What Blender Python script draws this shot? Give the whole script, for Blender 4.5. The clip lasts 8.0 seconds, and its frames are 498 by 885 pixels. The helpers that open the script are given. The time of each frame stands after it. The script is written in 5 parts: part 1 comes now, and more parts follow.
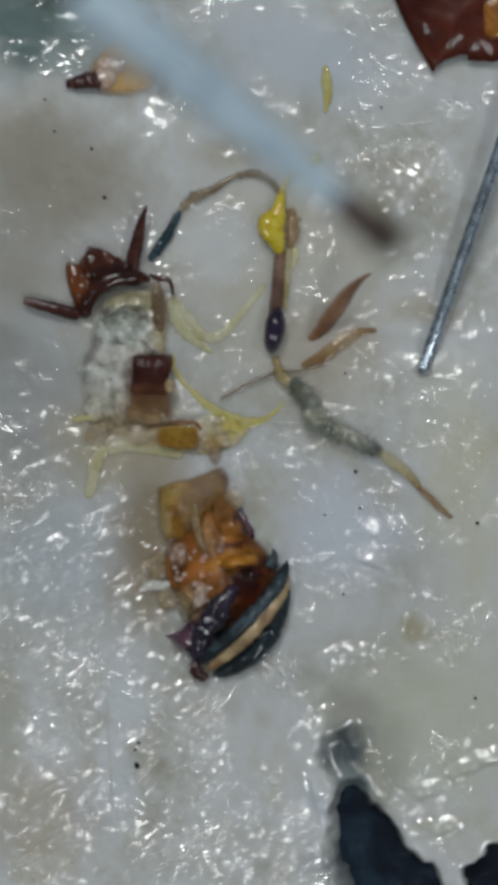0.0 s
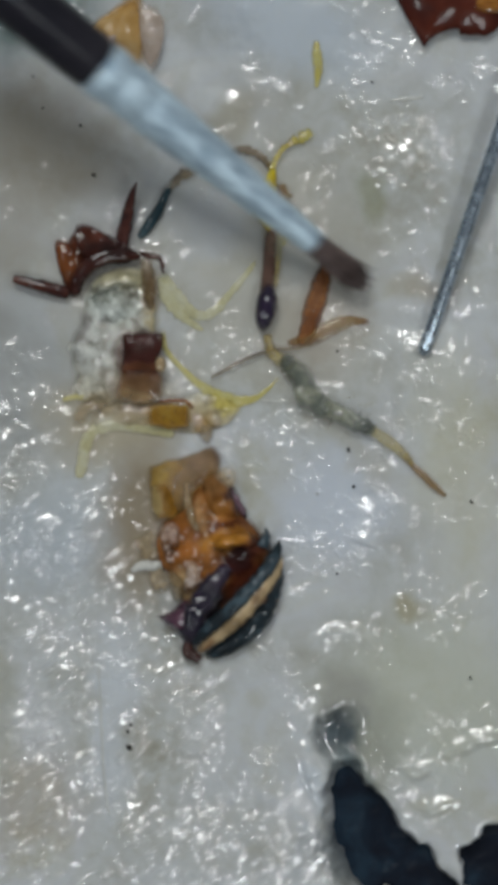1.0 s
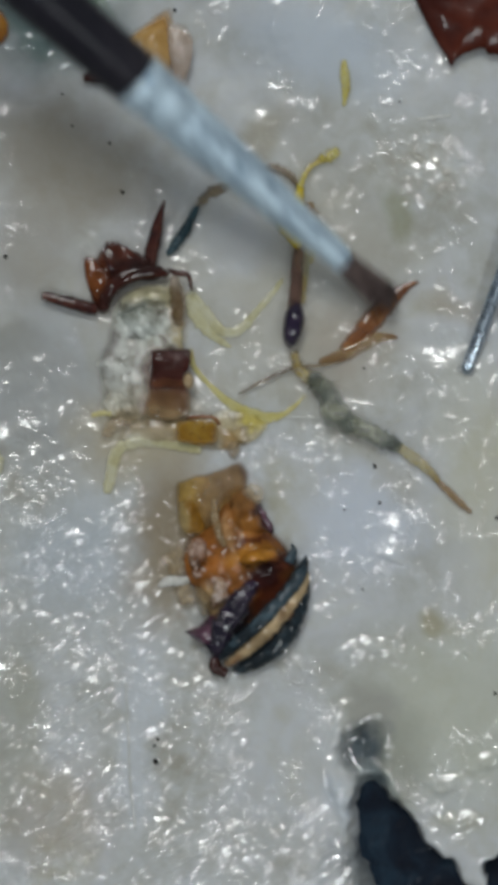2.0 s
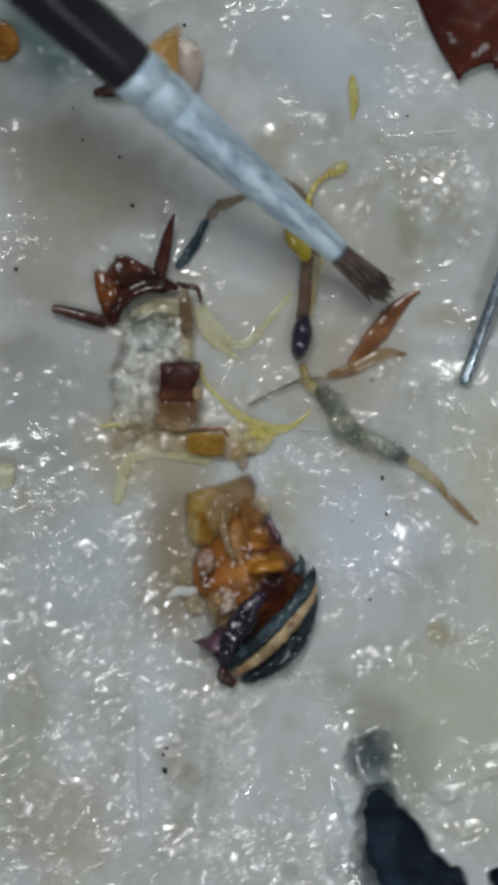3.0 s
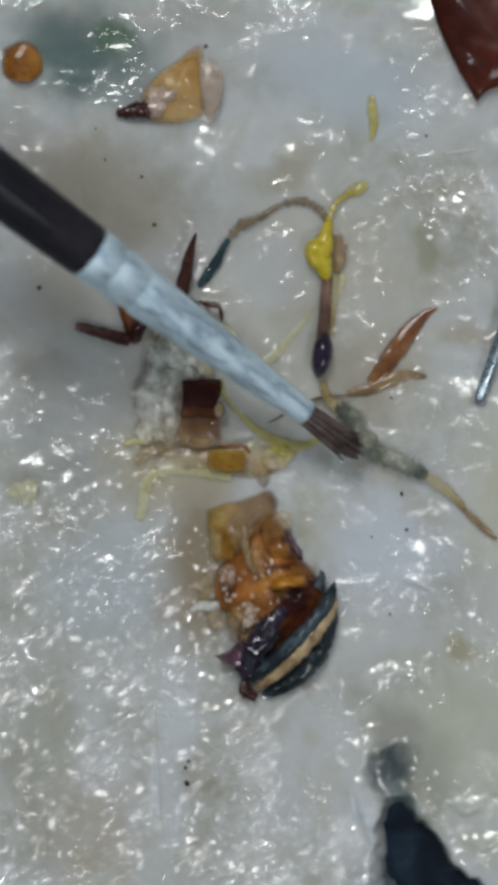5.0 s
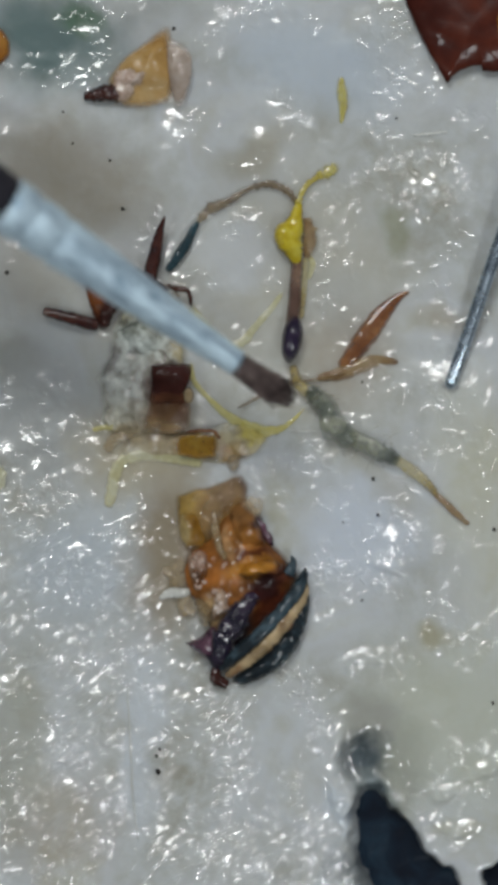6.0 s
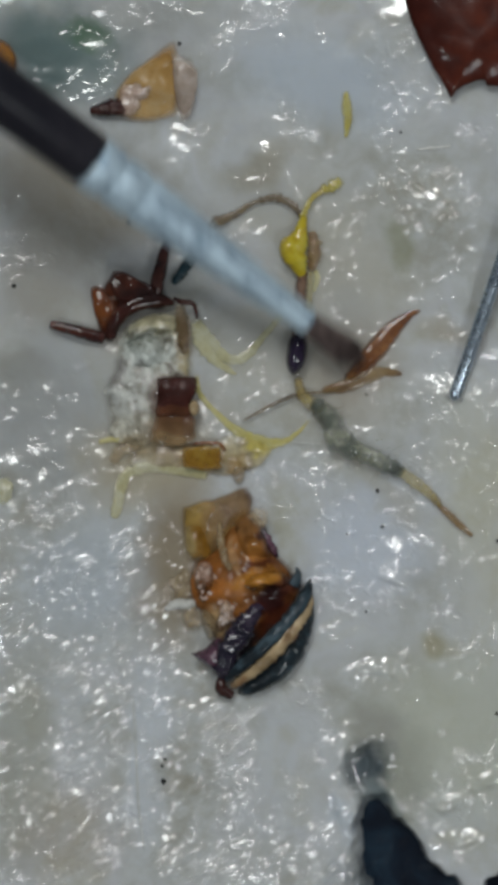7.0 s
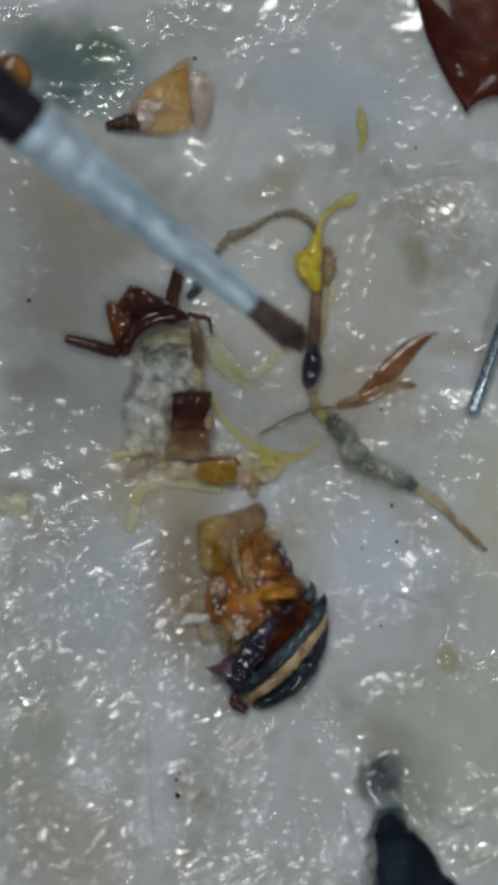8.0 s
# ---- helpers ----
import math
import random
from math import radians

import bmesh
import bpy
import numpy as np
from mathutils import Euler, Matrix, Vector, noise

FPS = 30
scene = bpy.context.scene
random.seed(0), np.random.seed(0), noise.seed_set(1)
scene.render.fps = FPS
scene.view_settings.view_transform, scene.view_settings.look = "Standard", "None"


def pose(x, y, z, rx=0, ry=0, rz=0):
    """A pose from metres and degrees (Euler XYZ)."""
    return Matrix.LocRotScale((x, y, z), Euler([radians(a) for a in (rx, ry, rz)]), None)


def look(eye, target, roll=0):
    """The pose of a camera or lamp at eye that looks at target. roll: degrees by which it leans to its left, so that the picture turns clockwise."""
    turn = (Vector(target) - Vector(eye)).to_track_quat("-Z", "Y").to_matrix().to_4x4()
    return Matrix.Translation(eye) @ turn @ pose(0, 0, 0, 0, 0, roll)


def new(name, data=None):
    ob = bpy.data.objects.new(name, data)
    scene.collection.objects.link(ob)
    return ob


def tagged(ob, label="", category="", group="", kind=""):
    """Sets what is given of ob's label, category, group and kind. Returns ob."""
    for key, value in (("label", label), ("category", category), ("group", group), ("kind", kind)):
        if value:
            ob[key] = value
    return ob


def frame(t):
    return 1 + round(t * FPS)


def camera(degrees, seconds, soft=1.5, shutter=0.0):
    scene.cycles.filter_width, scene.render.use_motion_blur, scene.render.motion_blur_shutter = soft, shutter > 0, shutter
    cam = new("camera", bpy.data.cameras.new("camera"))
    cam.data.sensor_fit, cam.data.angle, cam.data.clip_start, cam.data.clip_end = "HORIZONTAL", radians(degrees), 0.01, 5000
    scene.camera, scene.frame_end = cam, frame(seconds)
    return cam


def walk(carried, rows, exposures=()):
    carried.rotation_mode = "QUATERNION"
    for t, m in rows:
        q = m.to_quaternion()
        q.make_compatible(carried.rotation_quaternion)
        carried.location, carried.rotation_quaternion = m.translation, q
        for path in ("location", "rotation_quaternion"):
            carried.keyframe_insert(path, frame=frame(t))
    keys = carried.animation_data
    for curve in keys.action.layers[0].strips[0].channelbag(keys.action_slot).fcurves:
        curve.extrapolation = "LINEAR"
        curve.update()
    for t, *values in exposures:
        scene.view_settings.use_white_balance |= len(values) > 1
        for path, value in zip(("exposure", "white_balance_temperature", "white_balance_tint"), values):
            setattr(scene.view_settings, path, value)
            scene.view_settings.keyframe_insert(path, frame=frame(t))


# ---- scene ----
# ---- camera ----
MM = 0.001
cam = camera(8.075, 8.0, soft=5.8, shutter=0.95)
cam.data.dof.use_dof = True
cam.data.dof.focus_distance, cam.data.dof.aperture_fstop = 0.0992, 58.0
# seconds, place over the wax in millimetres, height, turn in degrees
PATH = [
    (0.0, 0.506, -0.446, 98.57, 0.35),
    (0.5, 0.789, -0.773, 98.44, 0.10),
    (1.0, 0.735, -1.037, 97.72, 0.07),
    (1.5, 0.798, -1.180, 98.02, -0.12),
    (1.8, 0.232, -0.906, 97.70, 0.06),
    (2.0, -0.018, -0.587, 98.33, 0.24),
    (2.2, -0.253, -0.431, 98.52, 0.36),
    (3.3, -0.258, -0.259, 99.28, 0.26),
    (3.5, -0.240, -0.354, 99.00, 0.18),
    (4.0, -0.849, 0.009, 98.97, 0.43),
    (4.2, -1.026, 0.188, 99.32, 0.56),
    (5.3, -0.586, 0.203, 100.27, 0.21),
    (5.5, -0.247, 0.012, 99.79, 0.22),
    (6.0, -0.010, -0.211, 99.45, 0.03),
    (6.5, 0.000, 0.000, 100.00, -0.00),
    (7.0, -0.157, 0.132, 100.12, 0.05),
    (7.5, -0.308, -0.011, 99.10, -0.07),
    (7.8, -0.488, 0.444, 100.38, 0.04),
    (8.0, -0.573, 0.544, 100.23, 0.14),
]
walk(cam, [(t, pose(x * MM, y * MM, h * MM, 0, 0, turn)) for t, x, y, h, turn in PATH],
     [(0.0, -0.02), (2.0, 0.04), (3.5, 0.0), (5.5, 0.10), (6.0, 0.12), (6.5, 0.04), (7.0, -0.12), (7.5, -0.26), (8.0, -0.28)])

# ---- light ----
world = bpy.data.worlds.new("room_light")
scene.world = world
world.use_nodes = True
world.node_tree.nodes["Background"].inputs[0].default_value = (0.80, 0.90, 1.0, 1)
world.node_tree.nodes["Background"].inputs[1].default_value = 0.09


def lamp(name, eye, target, power, size, colour):
    data = bpy.data.lights.new(name, "AREA")
    data.energy, data.shape, data.size, data.color = power, "DISK", size * MM, colour
    ob = new(name, data)
    ob.matrix_world = look(Vector(eye) * MM, Vector(target) * MM)
    return ob


# unseen lamps: one large main light, and three small fills added for glints
lamp("unseen_lamp", (-50, 190, 330), (0, 0, 0), 0.62, 144, (0.97, 1.0, 0.98))
lamp("unseen_lamp", (95, 60, 140), (0, 0, 0), 0.030, 26, (0.95, 0.98, 1.0))
lamp("unseen_lamp", (55, -85, 150), (0, 0, 0), 0.050, 36, (0.93, 0.99, 1.0))
lamp("unseen_lamp", (-95, -60, 140), (0, 0, 0), 0.030, 26, (0.92, 0.99, 1.0))


# ---- materials ----
def shader(name):
    m = bpy.data.materials.new(name)
    m.use_nodes = True
    nt = m.node_tree
    return m, nt, nt.nodes["Principled BSDF"]


def coords(nt, stretch=(1, 1, 1), turn=0.0):
    """Object coordinates in millimetres."""
    tc = nt.nodes.new("ShaderNodeTexCoord")
    mp = nt.nodes.new("ShaderNodeMapping")
    mp.inputs["Scale"].default_value = [1000 * s for s in stretch]
    mp.inputs["Rotation"].default_value = (0, 0, radians(turn))
    nt.links.new(tc.outputs["Object"], mp.inputs["Vector"])
    return mp.outputs["Vector"]


def noise_tex(nt, vec, scale, detail=4.0, rough=0.55, distort=0.0):
    n = nt.nodes.new("ShaderNodeTexNoise")
    n.inputs["Scale"].default_value = scale
    n.inputs["Detail"].default_value = detail
    n.inputs["Roughness"].default_value = rough
    n.inputs["Distortion"].default_value = distort
    nt.links.new(vec, n.inputs["Vector"])
    return n.outputs["Fac"]


def ramp(nt, fac, stops):
    r = nt.nodes.new("ShaderNodeValToRGB")
    while len(r.color_ramp.elements) < len(stops):
        r.color_ramp.elements.new(0.5)
    for e, (pos, col) in zip(r.color_ramp.elements, stops):
        e.position, e.color = pos, (*col, 1)
    nt.links.new(fac, r.inputs["Fac"])
    return r.outputs["Color"]


def mix(nt, fac, a, b, mode="MIX"):
    n = nt.nodes.new("ShaderNodeMix")
    n.data_type, n.blend_type = "RGBA", mode
    for value, socket in ((fac, n.inputs[0]), (a, n.inputs[6]), (b, n.inputs[7])):
        if isinstance(value, (int, float)):
            socket.default_value = value
        elif isinstance(value, tuple):
            socket.default_value = (*value, 1)
        else:
            nt.links.new(value, socket)
    return n.outputs[2]


def math_node(nt, op, a, b=0.0, c=0.0):
    n = nt.nodes.new("ShaderNodeMath")
    n.operation = op
    for value, socket in zip((a, b, c), n.inputs):
        if isinstance(value, (int, float)):
            socket.default_value = value
        else:
            nt.links.new(value, socket)
    return n.outputs[0]


def relief(nt, bsdf, height, depth, strength=1.0, under=None):
    b = nt.nodes.new("ShaderNodeBump")
    b.inputs["Distance"].default_value = depth * MM
    b.inputs["Strength"].default_value = strength
    nt.links.new(height, b.inputs["Height"])
    if under is not None:
        nt.links.new(under, b.inputs["Normal"])
    nt.links.new(b.outputs["Normal"], bsdf.inputs["Normal"])
    return b.outputs["Normal"]


def thin_edge(nt, b, body, grain, margin):
    """Opacity: soft tissue thins out from its crown to its margin."""
    if margin < 1.0:
        at = nt.nodes.new("ShaderNodeAttribute")
        at.attribute_name = "crown"
        up = math_node(nt, "MULTIPLY_ADD", grain, 0.5, math_node(nt, "SUBTRACT", at.outputs["Fac"], 0.25))
        mr = nt.nodes.new("ShaderNodeMapRange")
        mr.interpolation_type = "SMOOTHSTEP"
        mr.inputs["From Min"].default_value = 0.0
        mr.inputs["From Max"].default_value = 0.9
        mr.inputs["To Min"].default_value = margin
        nt.links.new(up, mr.inputs["Value"])
        body = math_node(nt, "MULTIPLY", body, mr.outputs["Result"])
    nt.links.new(body, b.inputs["Alpha"])


def beads(nt, b, vec, dew, scale=2.6):
    """Beaded water film on a wet surface."""
    drops = noise_tex(nt, vec, scale, 2.0, 0.5, 0.5)
    bump_node = nt.nodes.new("ShaderNodeBump")
    bump_node.inputs["Distance"].default_value = dew * MM
    nt.links.new(drops, bump_node.inputs["Height"])
    nt.links.new(bump_node.outputs["Normal"], b.inputs["Coat Normal"])


def tissue(name, dark, mid, light, grain=2.5, rough=0.32, wet=0.6, bump=0.05, clear=0.0, metal=0.0, soak=0.0, margin=1.0, dew=0.0):
    """Wet organic surface: three tones in two scales of noise, a moist coat and fine relief."""
    m, nt, b = shader(name)
    vec = coords(nt)
    big = noise_tex(nt, vec, grain * 0.45, 3, 0.5, 0.6)
    fine = noise_tex(nt, vec, grain * 3.2, 4, 0.6)
    both = math_node(nt, "ADD", math_node(nt, "MULTIPLY", big, 0.65), math_node(nt, "MULTIPLY", fine, 0.35))
    nt.links.new(ramp(nt, both, [(0.36, dark), (0.5, mid), (0.64, light)]), b.inputs["Base Color"])
    b.inputs["Roughness"].default_value = rough
    b.inputs["Coat Weight"].default_value = wet
    b.inputs["Coat Roughness"].default_value = 0.08
    thin_edge(nt, b, math_node(nt, "MULTIPLY_ADD", big, -clear, 1.0 - clear * 0.2), fine, margin)
    if dew:
        b.inputs["Coat IOR"].default_value = 1.7
        beads(nt, b, vec, dew * 0.6, 3.4)
    b.inputs["Metallic"].default_value = metal
    b.inputs["IOR"].default_value = 1.2
    if soak:
        b.inputs["Subsurface Weight"].default_value = soak
        b.inputs["Subsurface Radius"].default_value = (0.9, 0.6, 0.35)
        b.inputs["Subsurface Scale"].default_value = 0.4 * MM
    relief(nt, b, fine, bump)
    return m


def zoned(name, base, zones, wet=0.9, bump=0.04, clear=0.0, grain=1.6, dew=0.14, margin=1.0):
    """Wet tissue whose colour runs from zone to zone: x, y, two radii, turn, colour, weight, in millimetres."""
    m, nt, b = shader(name)
    vec = coords(nt)
    warp = nt.nodes.new("ShaderNodeTexNoise")
    warp.inputs["Scale"].default_value = grain
    warp.inputs["Detail"].default_value = 4
    nt.links.new(vec, warp.inputs["Vector"])
    push = nt.nodes.new("ShaderNodeVectorMath")
    push.operation = "MULTIPLY_ADD"
    push.inputs[1].default_value = (0.7, 0.7, 0)
    nt.links.new(warp.outputs["Color"], push.inputs[0])
    back = nt.nodes.new("ShaderNodeVectorMath")
    back.operation = "SUBTRACT"
    back.inputs[1].default_value = (0.35, 0.35, 0)
    nt.links.new(vec, back.inputs[0])
    nt.links.new(back.outputs["Vector"], push.inputs[2])
    bent = push.outputs["Vector"]
    fine = noise_tex(nt, vec, grain * 1.1, 3, 0.5)
    col = base
    for x, y, rx, ry, turn, tone, much in zones:
        col = mix(nt, math_node(nt, "MULTIPLY", spot(nt, bent, x, y, rx * 1.25, ry * 1.25, turn, 0.35), much), col, tone)
    tone = ramp(nt, fine, [(0.32, (0.60, 0.57, 0.53)), (0.5, (1.0, 1.0, 1.0)), (0.68, (1.42, 1.42, 1.42))])
    nt.links.new(mix(nt, 1.0, col, tone, "MULTIPLY"), b.inputs["Base Color"])
    b.inputs["Roughness"].default_value = 0.45
    b.inputs["IOR"].default_value = 1.15
    b.inputs["Coat Weight"].default_value = wet
    b.inputs["Coat Roughness"].default_value = 0.07
    b.inputs["Coat IOR"].default_value = 1.65
    thin_edge(nt, b, math_node(nt, "MULTIPLY_ADD", fine, -clear, 1.0 - clear * 0.2), fine, margin)
    beads(nt, b, vec, dew)
    relief(nt, b, fine, bump)
    return m


def spot(nt, vec, x, y, rx, ry, turn, soft=0.55):
    """A soft-edged mask of that place and size, in millimetres."""
    mp = nt.nodes.new("ShaderNodeMapping")
    mp.vector_type = "TEXTURE"
    mp.inputs["Location"].default_value = (x, y, 0)
    mp.inputs["Rotation"].default_value = (0, 0, radians(turn))
    mp.inputs["Scale"].default_value = (rx, ry, 1000)
    nt.links.new(vec, mp.inputs["Vector"])
    ln = nt.nodes.new("ShaderNodeVectorMath")
    ln.operation = "LENGTH"
    nt.links.new(mp.outputs["Vector"], ln.inputs[0])
    mr = nt.nodes.new("ShaderNodeMapRange")
    mr.interpolation_type = "SMOOTHSTEP"
    mr.inputs["From Min"].default_value = 1.0
    mr.inputs["From Max"].default_value = soft
    nt.links.new(ln.outputs["Value"], mr.inputs["Value"])
    return mr.outputs["Result"]


def wax_material():
    m, nt, b = shader("wet_wax")
    flat = coords(nt, (1, 1, 0.2))
    warp = nt.nodes.new("ShaderNodeTexNoise")
    warp.inputs["Scale"].default_value = 0.7
    warp.inputs["Detail"].default_value = 5
    nt.links.new(flat, warp.inputs["Vector"])
    sub = nt.nodes.new("ShaderNodeVectorMath")
    sub.operation = "MULTIPLY_ADD"
    sub.inputs[1].default_value = (1.6, 1.6, 0)
    nt.links.new(warp.outputs["Color"], sub.inputs[0])
    off = nt.nodes.new("ShaderNodeVectorMath")
    off.operation = "SUBTRACT"
    nt.links.new(flat, off.inputs[0])
    off.inputs[1].default_value = (0.8, 0.8, 0)
    nt.links.new(off.outputs["Vector"], sub.inputs[2])
    bent = sub.outputs["Vector"]
    cloud = noise_tex(nt, flat, 0.22, 4, 0.6, 0.4)
    fine = noise_tex(nt, flat, 1.6, 5, 0.65, 0.3)
    col = ramp(nt, cloud, [(0.32, (0.36, 0.35, 0.30)), (0.44, (0.47, 0.48, 0.47)), (0.54, (0.54, 0.56, 0.59)), (0.68, (0.45, 0.44, 0.36))])
    col = mix(nt, ramp(nt, fine, [(0.42, (0.0, 0.0, 0.0)), (0.68, (0.75, 0.75, 0.75))]), col, (0.58, 0.61, 0.63))
    # blue-white clean patches, darker grey ones, and yellowish, olive and brown soiling
    stains_and_depth = [
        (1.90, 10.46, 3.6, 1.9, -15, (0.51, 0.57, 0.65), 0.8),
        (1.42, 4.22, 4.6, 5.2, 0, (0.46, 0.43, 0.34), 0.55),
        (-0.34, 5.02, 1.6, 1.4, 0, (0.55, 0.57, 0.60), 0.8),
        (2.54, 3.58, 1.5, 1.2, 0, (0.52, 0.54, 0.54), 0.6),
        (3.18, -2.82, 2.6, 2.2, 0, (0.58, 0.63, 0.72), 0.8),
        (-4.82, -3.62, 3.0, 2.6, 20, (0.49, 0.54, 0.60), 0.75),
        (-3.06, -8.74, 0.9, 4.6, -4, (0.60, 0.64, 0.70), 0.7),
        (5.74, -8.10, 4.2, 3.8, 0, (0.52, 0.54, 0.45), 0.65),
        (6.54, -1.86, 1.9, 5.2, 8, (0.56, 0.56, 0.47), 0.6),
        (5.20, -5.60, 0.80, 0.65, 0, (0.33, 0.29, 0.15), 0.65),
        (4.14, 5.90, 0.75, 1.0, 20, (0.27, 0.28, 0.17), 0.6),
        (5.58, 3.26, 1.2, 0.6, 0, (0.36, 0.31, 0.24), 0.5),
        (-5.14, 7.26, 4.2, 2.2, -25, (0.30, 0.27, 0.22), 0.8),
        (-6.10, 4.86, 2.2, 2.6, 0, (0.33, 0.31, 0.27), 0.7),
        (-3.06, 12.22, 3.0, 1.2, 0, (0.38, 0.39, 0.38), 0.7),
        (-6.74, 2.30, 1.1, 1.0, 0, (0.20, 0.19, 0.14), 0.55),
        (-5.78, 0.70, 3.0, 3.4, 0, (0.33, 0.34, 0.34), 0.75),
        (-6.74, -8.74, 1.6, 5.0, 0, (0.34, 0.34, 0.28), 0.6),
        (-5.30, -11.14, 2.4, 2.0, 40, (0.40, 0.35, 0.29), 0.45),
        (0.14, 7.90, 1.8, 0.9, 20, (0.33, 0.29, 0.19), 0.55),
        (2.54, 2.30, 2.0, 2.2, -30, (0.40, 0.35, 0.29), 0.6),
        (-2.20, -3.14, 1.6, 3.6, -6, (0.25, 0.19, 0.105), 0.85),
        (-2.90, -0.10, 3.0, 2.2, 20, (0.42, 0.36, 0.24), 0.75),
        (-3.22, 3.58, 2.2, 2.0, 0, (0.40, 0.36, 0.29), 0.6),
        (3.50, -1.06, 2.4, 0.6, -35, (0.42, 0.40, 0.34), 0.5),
        # teal tone: the dark under thin wax, put into the colour
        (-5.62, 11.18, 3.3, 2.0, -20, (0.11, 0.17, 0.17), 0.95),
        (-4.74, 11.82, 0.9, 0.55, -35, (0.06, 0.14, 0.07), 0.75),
        # hole and its walls darkened in the colour, as depth over the black dish
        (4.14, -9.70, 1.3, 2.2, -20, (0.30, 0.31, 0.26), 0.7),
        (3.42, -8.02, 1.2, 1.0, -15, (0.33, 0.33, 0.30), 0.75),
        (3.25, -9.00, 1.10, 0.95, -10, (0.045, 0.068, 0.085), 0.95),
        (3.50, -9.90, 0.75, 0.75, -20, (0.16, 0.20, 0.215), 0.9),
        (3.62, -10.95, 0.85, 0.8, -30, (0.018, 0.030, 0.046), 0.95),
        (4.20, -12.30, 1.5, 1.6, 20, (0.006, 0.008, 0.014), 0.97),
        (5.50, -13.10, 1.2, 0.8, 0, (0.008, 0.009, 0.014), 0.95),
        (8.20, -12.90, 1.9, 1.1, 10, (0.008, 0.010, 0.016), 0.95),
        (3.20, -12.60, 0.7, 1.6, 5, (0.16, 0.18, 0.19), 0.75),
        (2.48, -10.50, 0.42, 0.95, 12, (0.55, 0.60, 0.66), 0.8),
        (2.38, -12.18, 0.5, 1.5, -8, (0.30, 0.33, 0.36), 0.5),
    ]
    for x, y, rx, ry, turn, tone, much in stains_and_depth:
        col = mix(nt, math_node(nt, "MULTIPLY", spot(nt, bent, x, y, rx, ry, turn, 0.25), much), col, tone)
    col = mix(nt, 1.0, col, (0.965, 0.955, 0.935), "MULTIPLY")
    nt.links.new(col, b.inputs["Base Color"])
    b.inputs["Roughness"].default_value = 0.30
    b.inputs["IOR"].default_value = 1.38
    b.inputs["Coat Weight"].default_value = 1.0
    b.inputs["Coat Roughness"].default_value = 0.07
    b.inputs["Coat IOR"].default_value = 2.0
    b.inputs["Subsurface Weight"].default_value = 0.5
    b.inputs["Subsurface Radius"].default_value = (1.0, 0.9, 0.8)
    b.inputs["Subsurface Scale"].default_value = 0.9 * MM
    # the rippled water film: dabs all over, combed strokes towards one corner
    comb = nt.nodes.new("ShaderNodeMapping")
    comb.vector_type = "TEXTURE"
    comb.inputs["Rotation"].default_value = (0, 0, radians(37))
    comb.inputs["Scale"].default_value = (0.80, 0.21, 1)
    nt.links.new(flat, comb.inputs["Vector"])
    strokes = noise_tex(nt, comb.outputs["Vector"], 0.8, 2.0, 0.45, 0.5)
    bead = ramp(nt, noise_tex(nt, comb.outputs["Vector"], 1.7, 1.0, 0.5, 0.8), [(0.50, (0.0, 0.0, 0.0)), (0.70, (1.0, 1.0, 1.0))])
    lines = ramp(nt, strokes, [(0.47, (0.04, 0.04, 0.04)), (0.58, (1.0, 1.0, 1.0))])
    dabs = ramp(nt, noise_tex(nt, flat, 3.3, 2.0, 0.5, 0.8), [(0.48, (0.0, 0.0, 0.0)), (0.72, (1.0, 1.0, 1.0))])
    where = noise_tex(nt, flat, 0.62, 2.0, 0.5)
    patchy = ramp(nt, where, [(0.42, (0.10, 0.10, 0.10)), (0.52, (0.50, 0.50, 0.50)), (0.64, (1.2, 1.2, 1.2))])
    corner = math_node(nt, "ADD", spot(nt, flat, -5.6, -8.2, 7.0, 7.8, -12, 0.35), math_node(nt, "MULTIPLY", spot(nt, flat, 0.5, -12.5, 6.0, 3.2, 0, 0.3), 0.8))
    corner = math_node(nt, "MULTIPLY", corner, ramp(nt, noise_tex(nt, flat, 0.7, 2.0, 0.5), [(0.40, (0.25, 0.25, 0.25)), (0.50, (0.85, 0.85, 0.85)), (0.60, (1.25, 1.25, 1.25))]))
    # smoother swaths left by the tool
    for x, y, rx, ry, turn, calmer in ((-3.25, -8.90, 0.55, 4.6, 3, -0.85), (-6.82, -9.86, 1.7, 4.4, 0, -0.65), (-1.78, -10.50, 0.7, 3.0, -4, -0.5)):
        corner = math_node(nt, "MULTIPLY", corner, math_node(nt, "MULTIPLY_ADD", spot(nt, bent, x, y, rx, ry, turn, 0.4), calmer, 1.0))
    # how lively the film is: calmer over the upper half and in soiled or sunken places, dabbed bright at one patch
    live = math_node(nt, "MULTIPLY_ADD", spot(nt, flat, 0, 8.0, 13.0, 9.0, 0, 0.5), -0.40, 1.0)
    for x, y, rx, ry, turn, calmer in ((-5.46, 1.66, 4.6, 5.0, 0, -0.45), (-5.30, 11.42, 3.6, 2.4, -20, -0.5), (-3.6, 8.3, 4.4, 2.2, 0, -0.6), (1.2, 10.4, 3.4, 1.6, -15, -0.5), (3.26, -9.38, 1.3, 2.3, 0, -0.6), (5.6, -7.9, 2.6, 1.6, 0, -0.4)):
        live = math_node(nt, "MULTIPLY", live, math_node(nt, "MULTIPLY_ADD", spot(nt, bent, x, y, rx, ry, turn, 0.4), calmer, 1.0))
    live = math_node(nt, "MULTIPLY_ADD", spot(nt, bent, 5.0, 7.1, 1.5, 1.3, -25, 0.4), 1.2, math_node(nt, "MULTIPLY", patchy, live))
    film = math_node(nt, "MULTIPLY", dabs, math_node(nt, "MULTIPLY", live, 0.036))
